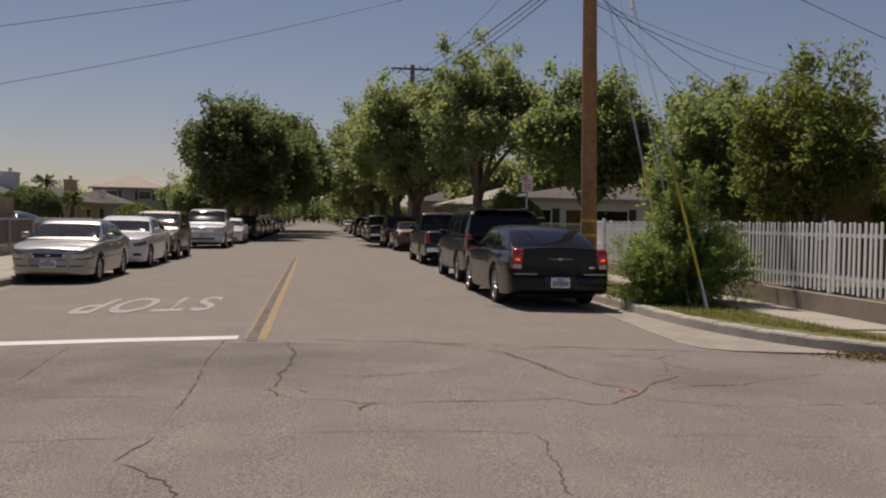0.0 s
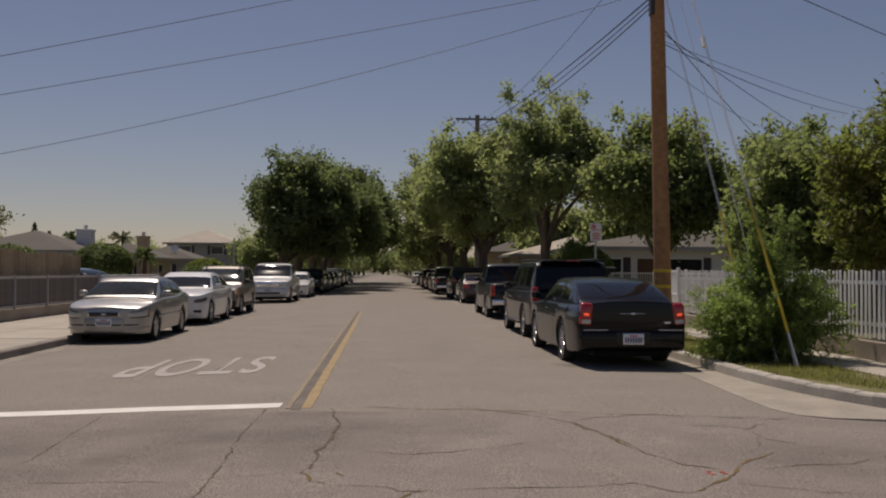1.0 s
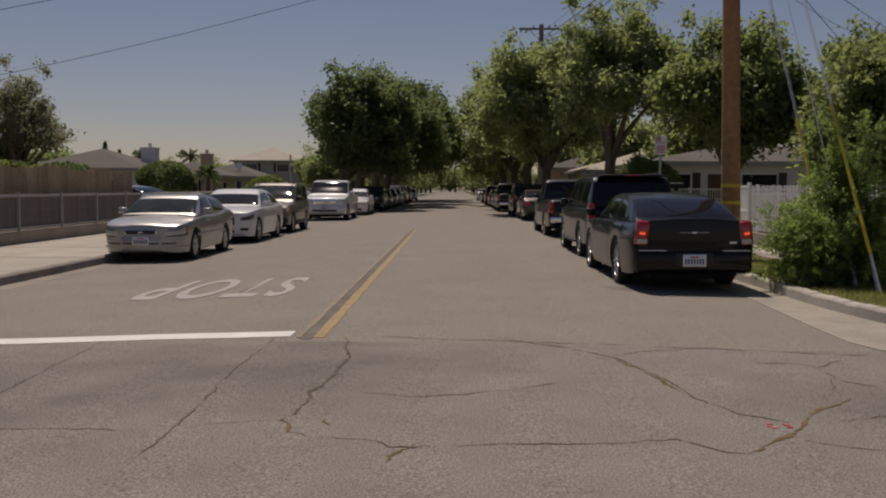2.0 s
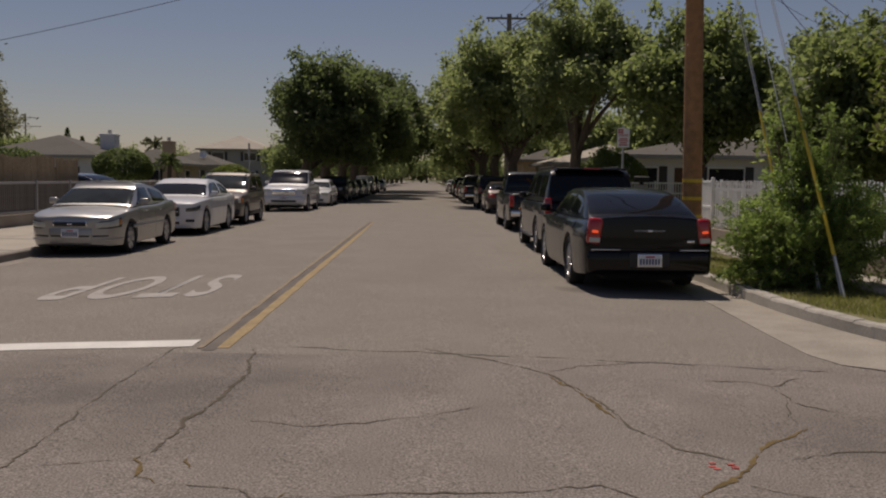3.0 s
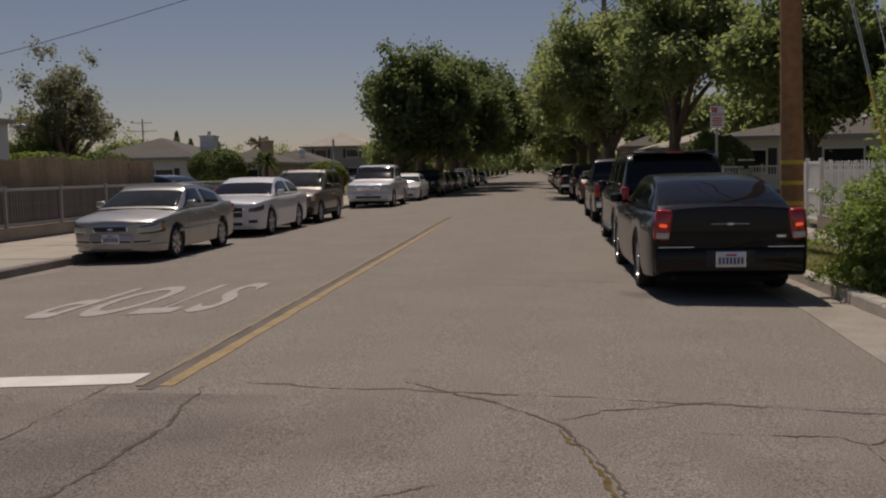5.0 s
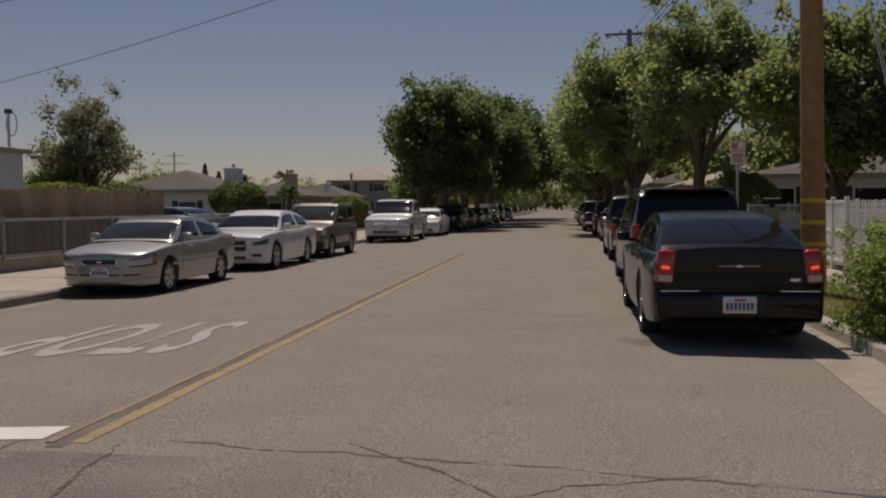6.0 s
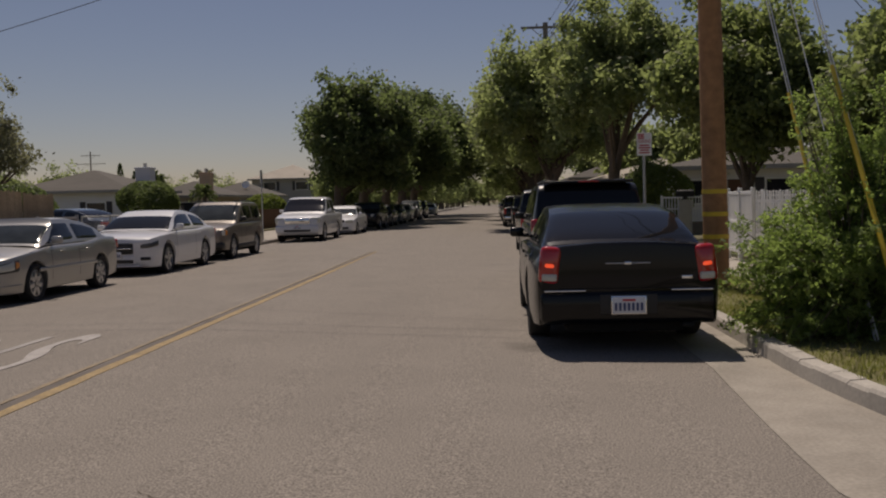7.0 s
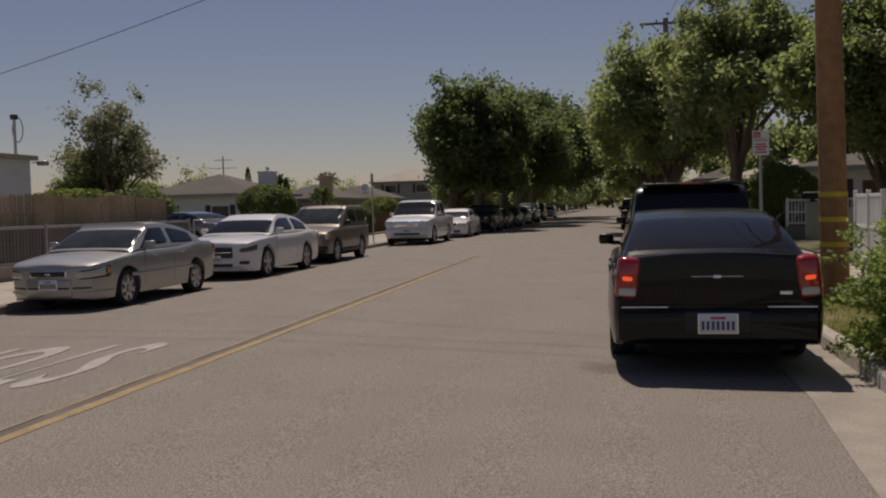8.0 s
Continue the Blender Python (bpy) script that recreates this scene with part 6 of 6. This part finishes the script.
def house(x0, x1, y0, y1, eave, ridge, wall_mat, roof_mat, label, windows=(), chimney=None, chimney_mat=STUCCO, gable=False, doors=()):
    t = thing("house", Matrix.Translation((0, 0, 0.05)), label, "house", "houses")
    part("wall", B(x0, x1, y0, y1, -0.1, eave), wall_mat, t)
    part("roof", hip_roof(bmesh.new(), x0, x1, y0, y1, eave + 0.05, ridge, gable=gable), roof_mat, t)
    fascia = bmesh.new()
    for a in ((x0 - 0.5, x1 + 0.5, y0 - 0.54, y0 - 0.502), (x0 - 0.5, x1 + 0.5, y1 + 0.502, y1 + 0.54), (x0 - 0.54, x0 - 0.502, y0 - 0.5, y1 + 0.5), (x1 + 0.502, x1 + 0.54, y0 - 0.5, y1 + 0.5)):
        box(fascia, *a, eave - 0.13, eave + 0.06)
    part("fascia", fascia, GREY_PAINT, t)
    for sd, c, w, z0, z1 in windows:
        if sd == 's':
            a = (c - w / 2, c + w / 2, y0 - 0.05, y0 + 0.02)
            g = (c - w / 2 + 0.07, c + w / 2 - 0.07, y0 - 0.06, y0 - 0.045)
            sh = ((c - w / 2 - 0.42, c - w / 2 - 0.03, y0 - 0.05, y0), (c + w / 2 + 0.03, c + w / 2 + 0.42, y0 - 0.05, y0))
        else:
            X = x1 if sd == 'e' else x0
            s_ = 1 if sd == 'e' else -1
            a = (min(X, X + s_ * 0.05), max(X, X + s_ * 0.05), c - w / 2, c + w / 2)
            g = (min(X + s_ * 0.045, X + s_ * 0.06), max(X + s_ * 0.045, X + s_ * 0.06), c - w / 2 + 0.07, c + w / 2 - 0.07)
            sh = ()
        wn_ = part("window", B(*a, z0, z1), WHITE_PAINT, t)
        part("pane", B(*g, z0 + 0.07, z1 - 0.07), PANE, wn_)
        for q in sh:
            part("shutter", B(*q, z0 - 0.02, z1 + 0.02, 0.01), TRIM_DARK, t)
    for sd, c, w, h_ in doors:
        part("door", B(c - w / 2, c + w / 2, y0 - 0.04, y0 + 0.02, 0, h_, 0.01), TIMBER, t)
    if chimney:
        cx, cy, w, top_ = chimney
        b = B(cx - w / 2, cx + w / 2, cy - w / 2, cy + w / 2, 0.5, top_, 0.02)
        box(b, cx - w / 2 - 0.05, cx + w / 2 + 0.05, cy - w / 2 - 0.05, cy + w / 2 + 0.05, top_ - 0.15, top_ - 0.02, 0.01)
        ch_ = part("chimney", b, chimney_mat, t)
        bb = bmesh.new()
        tube(bb, [(cx, cy, top_ - 0.03), (cx, cy, top_ + 0.3)], 0.14, 8)
        part("flue", bb, STEEL, ch_)
    return t


def dish(x, y, z, rad, turn, support, label):
    t = thing("satellite_dish", Matrix.Translation((x, y, z)) @ Matrix.Rotation(radians(turn), 4, 'Z'), label, "satellite dish", "dishes")
    b = lathe(bmesh.new(), [(0.001, 0.10), (rad * 0.5, 0.075), (rad * 0.85, 0.03), (rad, 0.0), (rad, -0.01), (rad * 0.85, 0.02), (rad * 0.5, 0.062), (0.001, 0.085)], 18)
    bmesh.ops.transform(b, matrix=Matrix.Rotation(radians(90), 4, 'Z') @ Matrix.Rotation(radians(25), 4, 'Y'), verts=b.verts)
    part("reflector", b, WHITE_PAINT, t, smooth=50)
    b = bmesh.new()
    tube(b, [(0, 0.1, 0), (0, 0.14, -support)], 0.025, 6)
    part("mast", b, STEEL, t)


house(-29.5, -21.4, 67.0, 76.0, 2.7, 4.3, STUCCO, SHINGLE, "white bungalow with a grey hip roof and dark shutters", [('s', -23.6, 1.4, 0.9, 1.95), ('s', -27.6, 0.9, 1.0, 1.95), ('e', 70, 1.6, 1.0, 2.0)], (-22.4, 73.0, 1.1, 4.5), STUCCO)
house(-23.5, -18.4, 77.2, 84.0, 2.35, 3.6, STUCCO_TAN, SHINGLE, "tan bungalow with a grey roof and peach chimney", [('s', -20.6, 1.5, 0.9, 1.9), ('e', 80, 1.4, 0.9, 1.9)], (-18.9, 76.5, 0.85, 4.15), PEACH)
house(-23.0, -17.5, 88.0, 96.0, 2.4, 3.7, STUCCO_GREY, SHINGLE, "low grey house with a hip roof", [('s', -20, 1.5, 0.9, 1.9)], None, STUCCO)
house(-30.0, -20.5, 132.0, 142.0, 5.2, 7.3, STUCCO_GREY, SHINGLE_PALE, "two storey grey house with a pale hip roof", [('s', -27.5, 1.8, 3.6, 4.8), ('s', -23.0, 1.8, 3.6, 4.8), ('s', -23.0, 1.4, 1.0, 2.2), ('e', 136, 1.5, 3.6, 4.8)])
house(11.0, 24.0, 46.0, 55.0, 2.6, 3.6, STUCCO, SHINGLE, "white bungalow with a grey roof behind the fence", [('s', 12.3, 0.9, 1.0, 2.1), ('s', 16.0, 1.8, 1.0, 2.1)], None, STUCCO, False, [('s', 14.0, 0.95, 2.05)])
house(10.5, 22.0, 66.0, 76.0, 2.6, 4.2, STUCCO_TAN, SHINGLE_PALE, "tan bungalow beyond the street trees", [('s', 13.0, 1.6, 1.0, 2.1), ('w', 70, 1.6, 1.0, 2.1)])
house(10.5, 20.0, 86.0, 95.0, 3.2, 5.0, PEACH, SHINGLE, "peach coloured house beyond the street trees", [('s', 13.0, 1.6, 1.2, 2.3)])
house(15.2, 29.0, 20.5, 31.0, 3.05, 4.7, TIMBER, SHINGLE_DARK, "dark brown house with a black shingle roof", [('w', 25.0, 1.5, 1.0, 2.1)])
dish(14.75, 20.6, 4.15, 0.32, 25, 1.0, "round white satellite dish on the dark roof")
dish(-28.4, 64.0, 2.5, 0.38, 10, 2.5, "round white satellite dish on a mast")
dish(-19.2, 89.0, 3.5, 0.36, 0, 1.2, "round white satellite dish on a roof")
# white flat-roofed outbuilding with a mast
t = thing("outbuilding", Matrix.Translation((0, 0, 0.05)), "white flat roofed outbuilding behind the reed fence", "building", "houses")
part("wall", B(-25.0, -16.0, 26.0, 35.0, -0.1, 3.35), STUCCO, t)
part("roof", B(-25.3, -15.8, 25.7, 35.2, 3.35, 3.52, 0.02), SHINGLE_PALE, t)
lampm = thing("roof_mast", Matrix.Translation((-16.25, 34.6, 3.57)), "steel mast with coiled cable on the roof", "mast")
bm = bmesh.new()
tube(bm, [(0, 0, 0), (0, 0, 1.25)], 0.05, 8)
part("post", bm, STEEL, lampm, smooth=60)
bm = bmesh.new()
tube(bm, [(0.28 * math.sin(a) * 0.7 + 0.12, 0, 0.85 + 0.42 * math.cos(a)) for a in [k * 0.33 for k in range(20)]], 0.016, 5)
part("cable_coil", bm, CABLE, lampm)
part("weatherhead", B(-0.12, 0.12, -0.08, 0.08, 1.2, 1.38, 0.04), TRIM_DARK, lampm)
fl = thing("floodlight", Matrix.Translation((-15.85, 34.9, 3.3)), "small grey floodlight on a bracket", "lamp")
bm = bmesh.new()
tube(bm, [(0, 0, 0), (0.3, -0.05, 0.06)], 0.02, 6)
part("bracket", bm, STEEL, fl)
part("head", B(0.25, 0.6, -0.15, 0.1, -0.1, 0.06, 0.04), STEEL, fl)
# slender cypresses and palms far off
for x, y, h_ in ((-44.5, 122, 7.4), (-43.0, 123, 6.4), (-34.0, 108, 5.2)):
    c = thing("cypress", Matrix.Translation((x, y, 0.05)), "slender dark cypress far behind the houses", "tree", "distant trees")
    r = R(int(h_ * 10))
    n = 1500
    zz = r.random(n)
    rad = 0.5 * np.sin(np.pi * np.clip(zz * 0.92 + 0.06, 0, 1)) ** 0.7
    a = r.random(n) * 6.283
    p = np.stack([np.cos(a) * rad, np.sin(a) * rad, 0.4 + zz * (h_ - 0.4)], 1)
    part("crown", quads("crown", leaf_quads(p, np.array([0, 0, 1.0]), 0.16, 0.4, r), LEAF_DARK), None, c)
    bm = bmesh.new()
    tube(bm, [(0, 0, 0), (0, 0, h_ * 0.8)], [0.12, 0.03], 6)
    part("trunk", bm, BARK, c)


def palm(x, y, h_, label, mat=LEAF_DARK, size=1.3, seed=3, fronds=22):
    c = thing("palm", Matrix.Translation((x, y, 0.05)), label, "tree", "distant trees")
    bm = bmesh.new()
    tube(bm, [(0, 0, 0), (0.05, 0, h_ * 0.5), (0.1, 0, h_)], [0.2, 0.16, 0.14], 8)
    part("trunk", bm, BARK, c)
    r = R(seed)
    q = []
    for k in range(fronds):
        a, e = r.random() * 6.283, r.uniform(-0.5, 1.2)
        for j in range(12):
            s_ = (j + 1) / 12 * size
            p = np.array([math.cos(a) * math.cos(e) * s_, math.sin(a) * math.cos(e) * s_, h_ + math.sin(e) * s_ - 0.35 * s_ * s_ / size])
            q.append(p + r.normal(0, 0.03, (4, 3)))
    q = np.concatenate(q)
    part("crown", quads("crown", leaf_quads(q, np.array([0, 0, 0.4]), size * 0.13, 0.25, r), mat), None, c)


palm(-17.4, 70.9, 2.5, "dark shaggy palm before the tan house", LEAF_DARK, 1.0, 3, 40)
palm(-34.0, 124, 5.5, "palm far behind the houses", LEAF_GREY, 1.8, 4)
palm(-38.5, 118, 5.2, "palm far behind the houses", LEAF_DARK, 1.6, 5, 34)

# pavement slabs
sl = finish(B(7.42, 8.41, 0.0, 1.19, 0.02, 0.062, 0.006), "paving_slab", CONCRETE)
walk_r = tagged(new("pavement_right", finish(B(7.4, 8.42, 9.6, 90.0, -0.1, 0.04), "pavement_right", CONCRETE)), "pale concrete pavement of square slabs", "pavement", "", "structure")
for k in range(60):
    part("paving_slab", sl, None, walk_r, m=Matrix.Translation((0, 10.6 + k * 1.2, 0.004 * math.sin(k * 2.7))))
sl2 = finish(B(-9.06, -7.44, 0.0, 1.49, 0.02, 0.062, 0.006), "paving_slab", CONCRETE)
sl3 = finish(B(-7.43, -5.76, 0.0, 1.49, 0.02, 0.060, 0.006), "paving_slab", CONCRETE)
walk_l = tagged(new("pavement_left", finish(B(-9.07, -5.76, 14.5, 90.0, -0.1, 0.038), "pavement_left", CONCRETE)), "pale concrete pavement of wide slabs", "pavement", "", "structure")
for k in range(50):
    for s_ in (sl2, sl3):
        part("paving_slab", s_, None, walk_l, m=Matrix.Translation((0, 14.5 + k * 1.5, 0.003 * math.sin(k * 2.7))))
